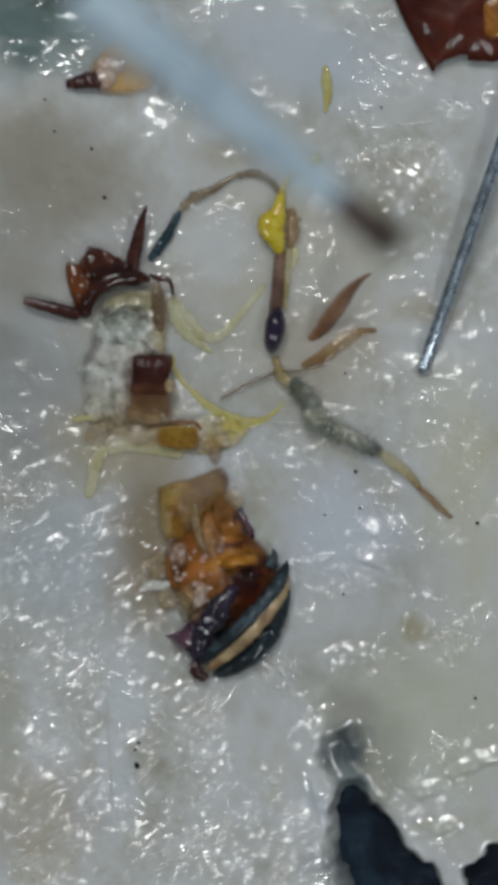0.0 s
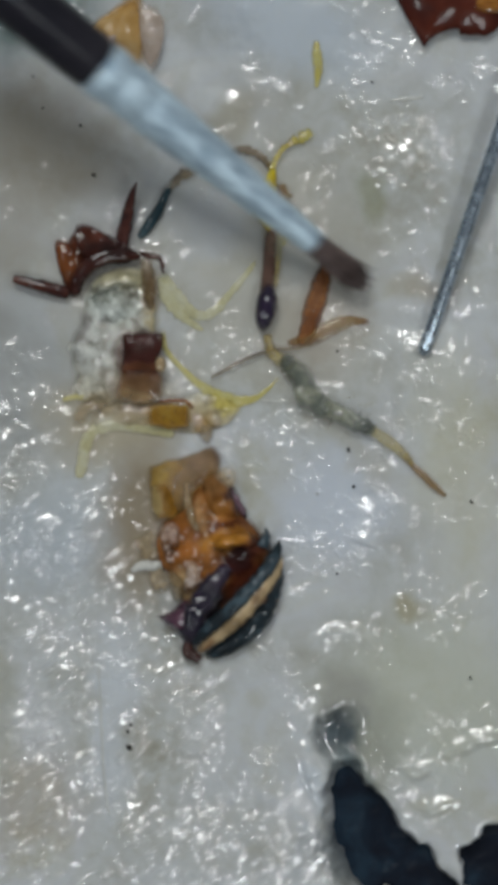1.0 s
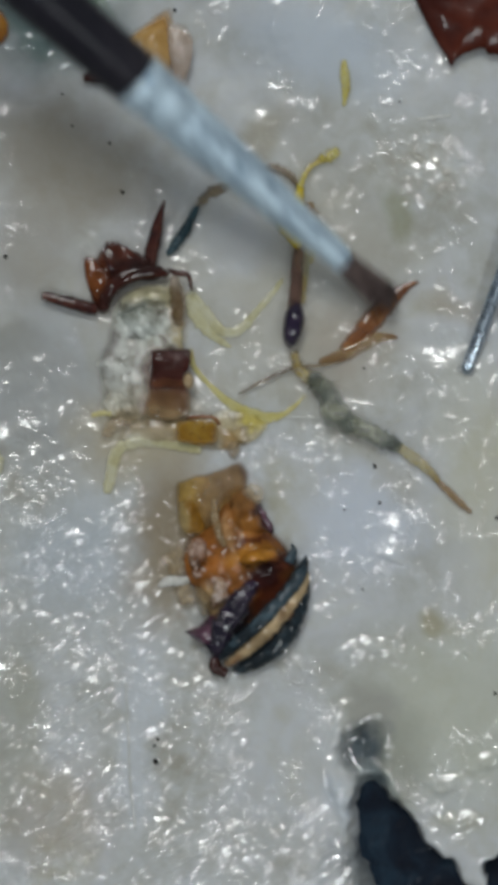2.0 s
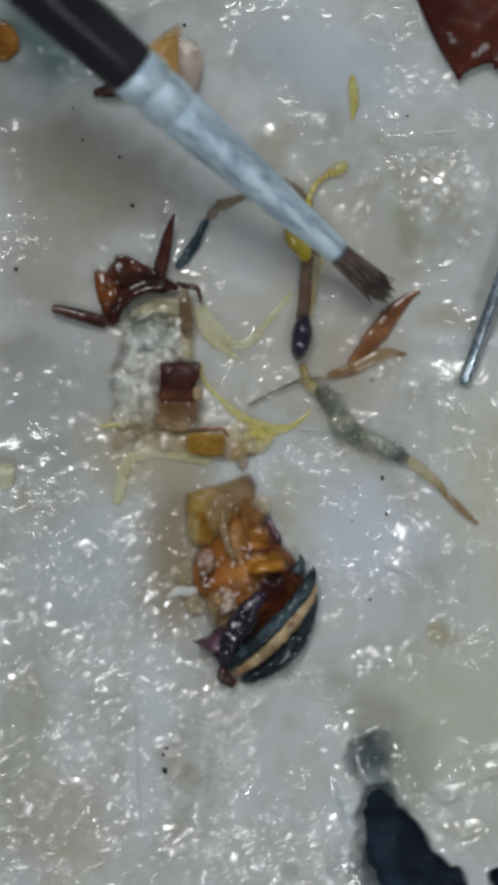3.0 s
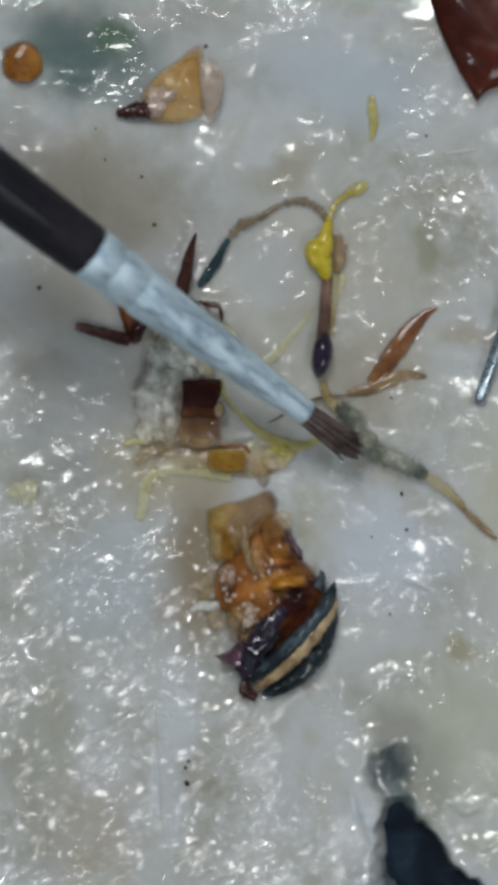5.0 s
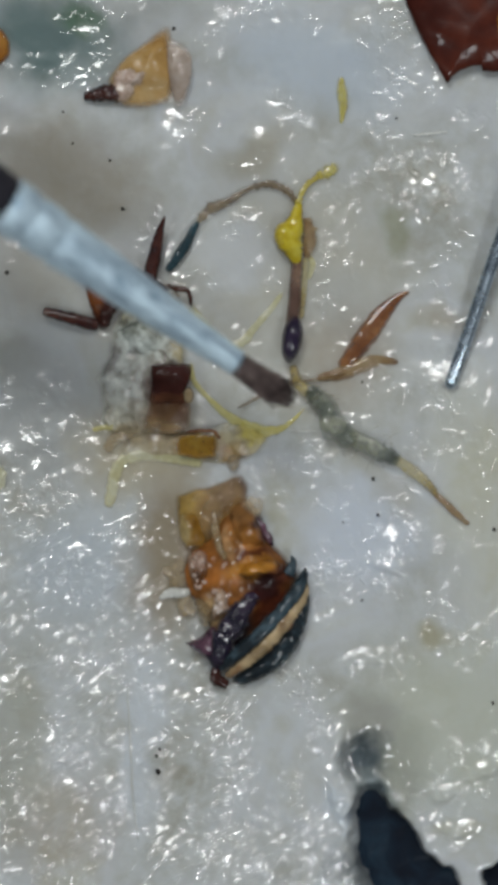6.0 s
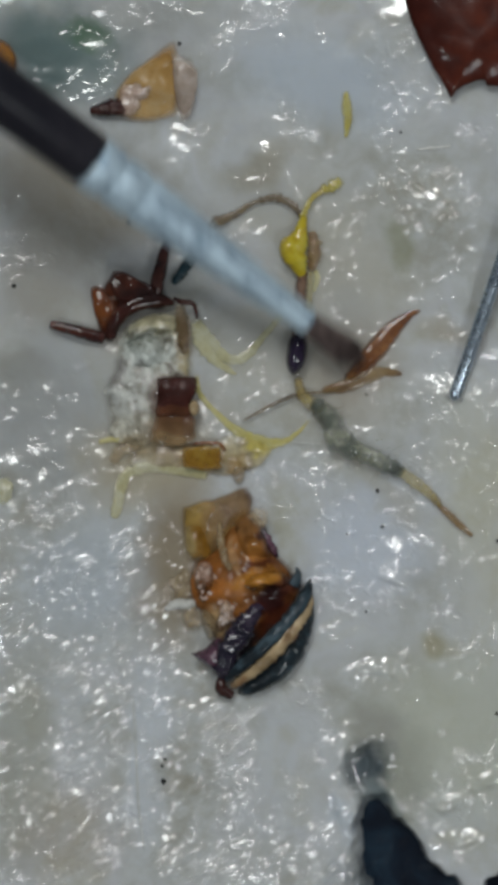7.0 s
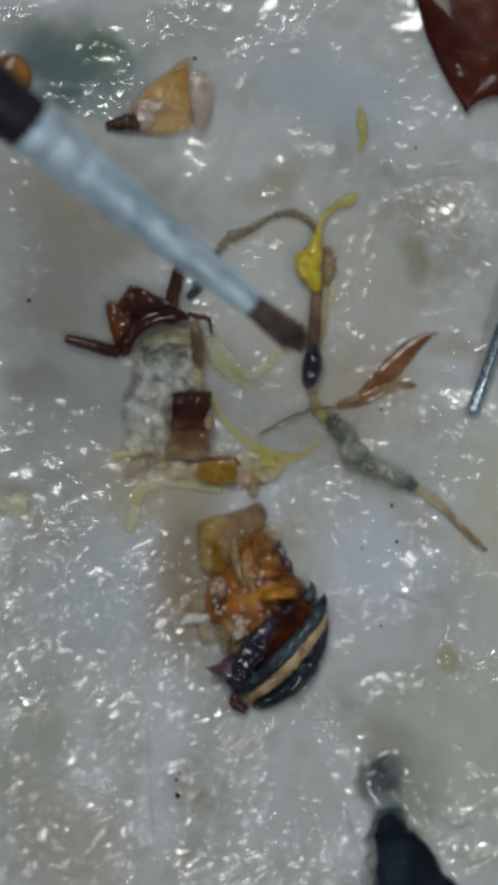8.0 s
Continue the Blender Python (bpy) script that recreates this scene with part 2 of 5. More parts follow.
    film = math_node(nt, "MULTIPLY_ADD", strokes, math_node(nt, "MULTIPLY", corner, 0.130), film)
    film = math_node(nt, "MULTIPLY_ADD", math_node(nt, "MULTIPLY", bead, lines), math_node(nt, "MULTIPLY", corner, 0.052), film)
    bump = nt.nodes.new("ShaderNodeBump")
    bump.inputs["Distance"].default_value = 1.0 * MM
    nt.links.new(film, bump.inputs["Height"])
    nt.links.new(bump.outputs["Normal"], b.inputs["Coat Normal"])
    soft = nt.nodes.new("ShaderNodeBump")
    soft.inputs["Distance"].default_value = 0.25 * MM
    nt.links.new(film, soft.inputs["Height"])
    nt.links.new(soft.outputs["Normal"], b.inputs["Normal"])
    return m


def dish_material():
    m, nt, b = shader("wet_black_dish")
    vec = coords(nt)
    n = noise_tex(nt, vec, 0.9, 4, 0.6, 0.4)
    nt.links.new(ramp(nt, n, [(0.35, (0.004, 0.006, 0.012)), (0.52, (0.006, 0.012, 0.022)), (0.68, (0.012, 0.026, 0.042))]), b.inputs["Base Color"])
    b.inputs["Roughness"].default_value = 0.35
    b.inputs["Coat Weight"].default_value = 0.12
    b.inputs["Specular IOR Level"].default_value = 0.12
    b.inputs["Coat Roughness"].default_value = 0.06
    relief(nt, b, noise_tex(nt, vec, 1.6, 2.5, 0.5), 0.10)
    return m


def metal_material(name, tone, rough, scratch=0.02, wear=1.0):
    m, nt, b = shader(name)
    vec = coords(nt, (1, 1, 0.3))
    n = noise_tex(nt, vec, 2.6, 6, 0.68, 0.5)
    dark = tuple(c * (1 - wear * d) for c, d in zip(tone, (0.60, 0.53, 0.46)))
    nt.links.new(ramp(nt, n, [(0.36, dark), (0.51, tone), (0.7, tuple(min(1, c * 1.2) for c in tone))]), b.inputs["Base Color"])
    b.inputs["Metallic"].default_value = 1.0
    rr = math_node(nt, "MULTIPLY_ADD", n, 0.3, rough - 0.12)
    nt.links.new(rr, b.inputs["Roughness"])
    relief(nt, b, n, scratch)
    return m


WAX = wax_material()
DISH = dish_material()
def dull(m, share, rough):
    b = m.node_tree.nodes["Principled BSDF"]
    b.inputs["Metallic"].default_value = share
    b.inputs["Coat Weight"].default_value = 0.3
    b.inputs["Coat Roughness"].default_value = rough
    return m


STEEL = metal_material("pin_steel", (0.50, 0.58, 0.66), 0.24, 0.002, 0.45)
FERRULE = dull(metal_material("ferrule_aluminium", (0.60, 0.74, 0.84), 0.52, 0.06), 0.55, 0.35)
LACQUER = tissue("dark_lacquer", (0.012, 0.012, 0.017), (0.017, 0.016, 0.022), (0.028, 0.026, 0.032), 1.0, 0.55, 0.08, 0.006)
BRISTLE = tissue("brown_bristle", (0.060, 0.044, 0.043), (0.125, 0.092, 0.086), (0.22, 0.165, 0.15), 4.0, 0.55, 0.1, 0.02)
CHITIN = tissue("dark_chitin", (0.012, 0.005, 0.005), (0.036, 0.010, 0.008), (0.085, 0.026, 0.016), 1.6, 0.25, 0.8, 0.03, margin=0.5)
AMBER = tissue("amber_chitin", (0.12, 0.040, 0.008), (0.26, 0.10, 0.016), (0.38, 0.18, 0.035), 1.6, 0.3, 0.4, 0.05, margin=0.3)
HONEY = tissue("honey_membrane", (0.38, 0.21, 0.060), (0.52, 0.31, 0.105), (0.60, 0.42, 0.20), 1.4, 0.3, 0.35, 0.04, 0.4, margin=0.15)
TAN = tissue("tan_membrane", (0.22, 0.15, 0.07), (0.35, 0.26, 0.15), (0.50, 0.41, 0.28), 1.6, 0.32, 0.7, 0.05, clear=0.6, margin=0.0)
CREAM = tissue("cream_tissue", (0.47, 0.43, 0.22), (0.60, 0.57, 0.34), (0.72, 0.70, 0.52), 1.8, 0.35, 0.7, 0.06, clear=0.58, margin=0.0)
LEMON = tissue("lemon_tissue", (0.50, 0.42, 0.07), (0.60, 0.53, 0.16), (0.66, 0.62, 0.34), 1.6, 0.35, 0.7, 0.06, clear=0.6, margin=0.0)
YELLOW = tissue("yellow_gland", (0.34, 0.20, 0.008), (0.56, 0.43, 0.014), (0.66, 0.57, 0.08), 1.4, 0.3, 0.8, 0.05, clear=0.2, margin=0.35)
MAHOGANY = tissue("mahogany_plate", (0.030, 0.006, 0.004), (0.050, 0.010, 0.006), (0.095, 0.020, 0.010), 0.5, 0.35, 0.22, 0.02)
RUST = tissue("rust_blade", (0.10, 0.030, 0.008), (0.19, 0.066, 0.018), (0.30, 0.13, 0.045), 1.8, 0.25, 0.8, 0.06, clear=0.2, margin=0.25)
BLACK = tissue("black_shell", (0.006, 0.005, 0.012), (0.011, 0.007, 0.019), (0.030, 0.016, 0.038), 1.8, 0.15, 1.0, 0.06, dew=0.13)
KNEE = tissue("polished_black_knee", (0.010, 0.008, 0.018), (0.018, 0.012, 0.030), (0.040, 0.024, 0.050), 1.8, 0.2, 1.0, 0.02, margin=0.3)
PURPLE = tissue("purple_lump", (0.016, 0.007, 0.016), (0.050, 0.018, 0.038), (0.17, 0.075, 0.11), 2.6, 0.2, 1.0, 0.12, dew=0.14)
TEAL = tissue("teal_black_band", (0.005, 0.007, 0.009), (0.014, 0.022, 0.028), (0.055, 0.085, 0.105), 1.6, 0.5, 0.18, 0.03, margin=0.1, dew=0.02)
HONEYSAC = zoned("honey_sac", (0.30, 0.17, 0.035), [(-1.42, -2.55, 0.40, 0.70, 0, (0.27, 0.125, 0.012), 0.9), (-1.95, -2.6, 0.30, 0.8, 0, (0.40, 0.30, 0.13), 0.8)], 0.6, 0.04, 0.35, 1.6, 0.08, 0.0)
SAND = zoned("sand_band", (0.38, 0.28, 0.16), [(0.62, -6.21, 0.5, 0.16, 42, (0.16, 0.06, 0.02), 0.8), (1.30, -5.41, 0.5, 0.18, 55, (0.15, 0.06, 0.025), 0.8), (-0.42, -6.74, 0.4, 0.25, 35, (0.22, 0.10, 0.04), 0.7), (0.94, -5.25, 0.3, 0.15, 45, (0.24, 0.14, 0.07), 0.7)], 0.4, 0.05, 0.0, 1.6, 0.06, 0.35)
PINK = tissue("pink_gland", (0.19, 0.06, 0.018), (0.45, 0.27, 0.16), (0.70, 0.60, 0.52), 2.0, 0.22, 1.0, 0.14, margin=0.3, dew=0.16)
WHITE = tissue("white_tissue", (0.46, 0.46, 0.42), (0.62, 0.62, 0.58), (0.76, 0.76, 0.73), 2.6, 0.3, 0.9, 0.06, clear=0.3, margin=0.1)
SLATE = tissue("grey_green_cuticle", (0.030, 0.038, 0.030), (0.095, 0.112, 0.088), (0.28, 0.29, 0.21), 2.2, 0.25, 1.0, 0.08, clear=0.35, margin=0.04, dew=0.22)
STRAW = tissue("straw_cuticle", (0.23, 0.16, 0.045), (0.37, 0.29, 0.10), (0.48, 0.42, 0.20), 1.6, 0.3, 0.7, 0.05, clear=0.6, margin=0.15)
UMBER = tissue("umber_cuticle", (0.045, 0.022, 0.008), (0.12, 0.070, 0.024), (0.26, 0.18, 0.07), 2.2, 0.3, 0.7, 0.06, clear=0.45, margin=0.15)
ABDOMEN = zoned("abdomen_cuticle", (0.2147, 0.0816, 0.0194), [
    (-0.10, -2.10, 0.55, 0.60, 0, (0.2147, 0.1020, 0.0343), 0.9),
    (0.10, -1.95, 0.30, 0.30, 0, (0.4294, 0.2899, 0.1825), 0.9),
    (0.40, -2.60, 0.28, 0.50, 25, (0.0537, 0.0172, 0.0172), 0.95),
    (-0.15, -2.85, 0.55, 0.40, 0, (0.2791, 0.1181, 0.0268), 0.8),
    # shade of the crease between the rings, put into the colour
    (0.05, -3.34, 0.85, 0.12, 12, (0.0805, 0.0215, 0.0064), 0.9),
    (-0.62, -3.10, 0.14, 0.70, 8, (0.3865, 0.2147, 0.0966), 0.9),
    (0.10, -3.78, 0.80, 0.34, 10, (0.3650, 0.1557, 0.0215), 0.95),
    (0.42, -4.28, 0.62, 0.48, 10, (0.0429, 0.0075, 0.0054), 1.0),
    (1.00, -3.85, 0.45, 0.35, 50, (0.0752, 0.0215, 0.0128), 0.9),
    (0.62, -4.90, 0.85, 0.42, 42, (0.1342, 0.0322, 0.0107), 0.95),
    (-1.35, -3.75, 0.50, 0.70, 0, (0.3113, 0.1074, 0.0215), 0.9),
    (-1.10, -5.05, 0.45, 0.55, 0, (0.3865, 0.2684, 0.1396), 0.9),
    (-0.45, -5.60, 0.75, 0.50, 45, (0.0215, 0.0097, 0.0172), 1.0),
    (0.72, -4.80, 0.75, 0.40, 42, (0.085, 0.020, 0.008), 1.0),
    (0.46, -4.28, 0.50, 0.40, 10, (0.024, 0.005, 0.004), 1.0)], 0.28, 0.06, 0.0, 1.9, 0.05, 0.2)
NECK = zoned("neck_membrane", (0.27, 0.155, 0.048), [(-1.78, -1.86, 0.5, 0.5, 0, (0.38, 0.24, 0.05), 0.9), (-0.34, -1.86, 0.6, 0.8, 0, (0.26, 0.14, 0.05), 0.6), (-0.10, -1.30, 0.3, 0.4, 0, (0.12, 0.05, 0.02), 0.7)], 0.35, 0.05, 0.45, 1.6, 0.08, 0.0)
THORAX = zoned("thorax_tissue", (0.55, 0.53, 0.45), [
    (-2.86, 3.34, 1.2, 0.55, 0, (0.40, 0.36, 0.21), 0.9),
    (-3.06, 2.70, 0.95, 0.7, 0, (0.64, 0.68, 0.64), 0.9),
    (-3.30, 2.94, 0.3, 0.25, 0, (0.22, 0.24, 0.20), 0.7),
    (-3.57, 3.18, 0.14, 0.2, 0, (0.13, 0.13, 0.10), 0.8),
    (-2.86, 3.07, 0.2, 0.13, 0, (0.14, 0.15, 0.12), 0.8),
    (-2.38, 2.98, 0.15, 0.22, 0, (0.12, 0.11, 0.08), 0.8),
    (-3.22, 2.30, 0.2, 0.14, 0, (0.16, 0.15, 0.14), 0.7),
    (-3.81, 2.30, 0.15, 0.2, 0, (0.15, 0.12, 0.12), 0.8),
    (-2.48, 2.27, 0.16, 0.12, 0, (0.14, 0.11, 0.08), 0.8),
    (-3.94, 1.34, 0.2, 0.16, 0, (0.20, 0.17, 0.15), 0.7),
    (-3.30, 0.94, 0.2, 0.2, 0, (0.24, 0.19, 0.13), 0.7),
    (-2.66, 2.78, 0.25, 0.35, 0, (0.24, 0.24, 0.20), 0.6),
    (-1.86, 2.94, 0.3, 0.9, 0, (0.26, 0.15, 0.07), 0.8),
    (-1.70, 2.30, 0.45, 0.5, 0, (0.44, 0.37, 0.19), 0.9),
    (-3.62, 1.66, 0.9, 0.9, 0, (0.60, 0.61, 0.58), 0.8),
    (-4.02, 2.14, 0.4, 0.5, 0, (0.25, 0.22, 0.22), 0.6),
    (-2.22, 1.42, 0.85, 0.75, 0, (0.07, 0.014, 0.008), 1.0),
    (-2.26, 0.46, 0.9, 0.65, 0, (0.22, 0.12, 0.04), 0.9),
    (-2.26, -0.26, 1.0, 0.6, 0, (0.36, 0.27, 0.14), 0.8),
    (-3.62, -0.10, 0.8, 0.5, 20, (0.30, 0.22, 0.11), 0.8),
    (-1.33, -0.30, 0.75, 0.42, 0, (0.34, 0.19, 0.018), 1.0),
    (-0.18, -0.34, 0.9, 0.7, 0, (0.52, 0.44, 0.26), 0.9),
    (0.14, 0.06, 0.55, 0.35, -10, (0.60, 0.50, 0.12), 0.9),
    (-0.50, -0.74, 0.4, 0.6, 0, (0.34, 0.20, 0.06), 0.8)], 1.0, 0.10, 0.35, 2.6, 0.14, 0.0)
GLAND = zoned("gland_tissue", (0.30, 0.17, 0.08), [
    (-1.38, -3.45, 0.42, 0.40, 0, (0.50, 0.34, 0.27), 0.95),
    (-0.78, -4.58, 0.5, 0.5, 0, (0.46, 0.29, 0.18), 0.9),
    (-1.54, -4.02, 0.4, 0.4, 0, (0.16, 0.045, 0.008), 0.8),
    (-1.46, -4.90, 0.6, 0.5, 0, (0.38, 0.26, 0.13), 0.8)], 1.0, 0.12, 0.3, 2.4, 0.26, 0.2)
PLATE = zoned("breast_plate", (0.046, 0.011, 0.008), [(-2.26, 0.90, 1.3, 0.18, 0, (0.09, 0.034, 0.016), 0.8)], 0.12, 0.02, 0.1, 1.6, 0.05, 0.7)
FADED = zoned("faded_brown_plate", (0.26, 0.17, 0.085), [(-2.26, 0.99, 1.3, 0.42, 0, (0.085, 0.030, 0.015), 1.0), (-2.26, 0.58, 1.0, 0.3, 0, (0.17, 0.085, 0.038), 0.8)], 0.6, 0.04, 0.45, 1.6, 0.08, 0.0)
ROSE = tissue("rose_membrane", (0.34, 0.25, 0.19), (0.50, 0.40, 0.33), (0.62, 0.54, 0.48), 1.6, 0.3, 0.8, 0.06, clear=0.6, margin=0.05, dew=0.1)
OLIVE = tissue("olive_amber", (0.15, 0.065, 0.016), (0.26, 0.14, 0.035), (0.38, 0.26, 0.09), 1.6, 0.25, 1.0, 0.09, clear=0.5, margin=0.2)
THIGH = tissue("reddish_brown_thigh", (0.05, 0.022, 0.016), (0.12, 0.058, 0.040), (0.24, 0.14, 0.09), 1.6, 0.3, 0.8, 0.06, clear=0.3, margin=0.3)
THREAD = tissue("yellow_thread", (0.40, 0.30, 0.012), (0.54, 0.45, 0.03), (0.64, 0.57, 0.16), 2.0, 0.3, 0.8, 0.06, clear=0.6, margin=0.05)
GOLD = tissue("honey_gold", (0.22, 0.10, 0.012), (0.32, 0.18, 0.022), (0.42, 0.28, 0.06), 1.6, 0.28, 0.5, 0.05, clear=0.45, margin=0.0)
# pale pink whose lightness stands in for wet highlights
GLINT_PINK = tissue("pale_pink_glint", (0.36, 0.22, 0.15), (0.54, 0.40, 0.33), (0.68, 0.58, 0.52), 2.5, 0.2, 1.0, 0.10, clear=0.3, margin=0.0, dew=0.2)
FOOT = tissue("teal_blue_foot", (0.006, 0.014, 0.018), (0.018, 0.045, 0.058), (0.07, 0.13, 0.15), 2.2, 0.35, 0.5, 0.05, margin=0.45)
HEAD = zoned("head_cuticle", (0.036, 0.009, 0.006), [
    (-4.42, 4.06, 0.50, 0.75, 0, (0.13, 0.040, 0.010), 1.0),
    (-3.78, 4.62, 0.8, 0.4, 20, (0.0715, 0.0195, 0.0104), 0.8),
    (-2.98, 4.30, 0.5, 0.35, 0, (0.020, 0.007, 0.006), 0.9)], 0.5, 0.05, 0.0, 1.8, 0.03, 0.4)
SOOT = tissue("soot_grain", (0.008, 0.008, 0.008), (0.016, 0.015, 0.014), (0.03, 0.03, 0.03), 5.0, 0.6, 0.2, 0.03)


# ---- shapes, in millimetres ----
def part(name, bm, material, parent=None, label=""):
    me = bpy.data.meshes.new(name)
    bmesh.ops.recalc_face_normals(bm, faces=bm.faces)
    bm.transform(Matrix.Diagonal((MM, MM, MM, 1)))
    bm.to_mesh(me)
    bm.free()
    me.shade_smooth()
    me.materials.append(material)
    ob = new(name, me)
    ob.parent = parent
    return tagged(ob, label)


def thing(name, x, y, z, label, category, group="", kind=""):
    ob = new(name)
    ob.empty_display_size = 0.001
    ob.location = (x * MM, y * MM, z * MM)
    return tagged(ob, label, category, group, kind)


def placed(ob, parent):
    """Keeps a part built in place where it is, under its thing."""
    ob.parent = parent
    ob.matrix_parent_inverse = Matrix.Translation(-parent.location)
    return ob


def smooth(a, b, v):
    t = min(1.0, max(0.0, (v - a) / (b - a)))
    return t * t * (3 - 2 * t)


def spline(pts, n):
    out = []
    last = len(pts) - 1
    for i in range(n + 1):
        f = i / n * last
        k = min(int(f), last - 1)
        u = f - k
        p0, p1, p2, p3 = (pts[min(max(j, 0), last)] for j in (k - 1, k, k + 1, k + 2))
        out.append([0.5 * (2 * b + (c - a) * u + (2 * a - 5 * b + 4 * c - d) * u * u + (3 * b - a - 3 * c + d) * u ** 3)
                    for a, b, c, d in zip(p0, p1, p2, p3)])
    return out


def tube(pts, flat=0.8, n=28, k=14, rough=0.08, freq=2.5, seed=0.0, bm=None):
    """A limb through rows of x, y, height of its axis over the wax, radius; rounded ends and an uneven skin."""
    bm = bm or bmesh.new()
    crown = bm.verts.layers.float.get("crown") or bm.verts.layers.float.new("crown")
    sunk = 0.2
    rows = spline(pts, n)
    rings = []
    for i, (x, y, z, r) in enumerate(rows):
        a, b = rows[max(i - 1, 0)], rows[min(i + 1, n)]
        way = Vector((b[0] - a[0], b[1] - a[1], b[2] - a[2]))
        way = way.normalized() if way.length > 1e-9 else Vector((1, 0, 0))
        side = way.cross(Vector((0, 0, 1)))
        side = side.normalized() if side.length > 1e-6 else Vector((1, 0, 0))
        up = side.cross(way).normalized()
        end = min(i, n - i) / n
        r = max(r, 0.004) * (math.sqrt(max(0.0, 1 - (1 - min(1, end / 0.05)) ** 2)) * 0.75 + 0.25)
        low = z * sunk if flat <= 0.4 else z * 0.6 if z < 0.45 else z - 0.18
        c = Vector((x, y, low + ground(x, y)))
        ring = []
        for j in range(k):
            t = 2 * math.pi * j / k
            o = side * math.cos(t) + up * math.sin(t) * flat
            q = c + o * r
            w = 1 + rough * 2 * noise.noise((q + Vector((seed, seed * 1.7, 0))) * freq / max(0.25, min(1, r * 3)))
            v = bm.verts.new(c + o * r * w)
            v[crown] = max(0.0, math.sin(t)) * min(1, 0.3 + end * 8)
            ring.append(v)
        rings.append(ring)
    for p, q in zip(rings, rings[1:]):
        for j in range(k):
            bm.faces.new((p[j], p[(j + 1) % k], q[(j + 1) % k], q[j]))
    bm.faces.new(rings[0][::-1])
    bm.faces.new(rings[-1])
    return bm


def blob(x, y, z, rx, ry, rz, turn=0, rough=0.18, freq=1.6, seed=0.0, level=4, bm=None):
    """A lumpy soft body, its middle z over the wax."""
    bm = bm or bmesh.new()
    crown = bm.verts.layers.float.get("crown") or bm.verts.layers.float.new("crown")
    made = bmesh.ops.create_icosphere(bm, subdivisions=level, radius=1)["verts"]
    rot = Matrix.Rotation(radians(turn), 3, "Z")
    base = Vector((x, y, z + ground(x, y)))
    for v in made:
        d = v.co.copy()
        q = Vector((d.x * rx, d.y * ry, d.z * rz))
        s = Vector((seed, seed * 2.3, seed * 0.7))
        w = 1 + rough * (noise.noise(q * freq + s) * 1.2 + 0.6 * noise.noise(q * freq * 2.7 + s) + 0.3 * noise.noise(q * freq * 6 + s))
        v.co = base + rot @ (q * w)
        v[crown] = max(0.0, d.z)
    return bm


def flake(outline, z, thick=0.08, dome=0.15, rough=0.06, lean=(0, 0), seed=0.0, ragged=0.03, steps=9):
    """A thin curved plate with a torn edge; its outline runs round in millimetres, z is its height over the wax."""
    bm = bmesh.new()
    crown = bm.verts.layers.float.new("crown")
    n = max(60, len(outline) * 10)
    ring = spline(list(outline) + [outline[0]], n)[:-1]
    cx = sum(p[0] for p in ring) / n
    cy = sum(p[1] for p in ring) / n
    size = max(math.hypot(p[0] - cx, p[1] - cy) for p in ring)
    layers = []
    mean = sum(math.hypot(p[0] - cx, p[1] - cy) for p in ring) / n
    for side in (0, 1):
        rings = []
        for s in range(steps):
            f = 1 - (s / steps) ** 1.0
            loop = []
            for p in ring:
                jag = 1 + ragged * noise.noise(Vector((p[0] * 5 + seed, p[1] * 5, 0))) * f
                jag *= 1 + (1 - f) * 0.8 * (mean / max(0.05, math.hypot(p[0] - cx, p[1] - cy)) - 1)
                x, y = cx + (p[0] - cx) * f * jag, cy + (p[1] - cy) * f * jag
                h = z + dome * (1 - f * f) + lean[0] * (x - cx) / size + lean[1] * (y - cy) / size
                h += rough * noise.noise(Vector((x * 1.7 + seed, y * 1.7, 3.1)))
                edge = thick * (0.35 + 0.65 * min(1, s / 2))
                v = bm.verts.new((x, y, ground(cx, cy) + h - side * edge))
                v[crown] = min(1, s / 3)
                loop.append(v)
            rings.append(loop)
        tip = bm.verts.new((cx, cy, ground(cx, cy) + z + dome + rough * noise.noise(Vector((cx * 1.7 + seed, cy * 1.7, 3.1))) - side * thick))
        tip[crown] = 1.0
        for a, b in zip(rings, rings[1:]):
            for j in range(n):
                bm.faces.new((a[j], a[(j + 1) % n], b[(j + 1) % n], b[j]))
        for j in range(n):
            bm.faces.new((rings[-1][j], rings[-1][(j + 1) % n], tip))
        layers.append(rings[0])
    a, b = layers
    for j in range(n):
        bm.faces.new((a[j], a[(j + 1) % n], b[(j + 1) % n], b[j]))
    return bm


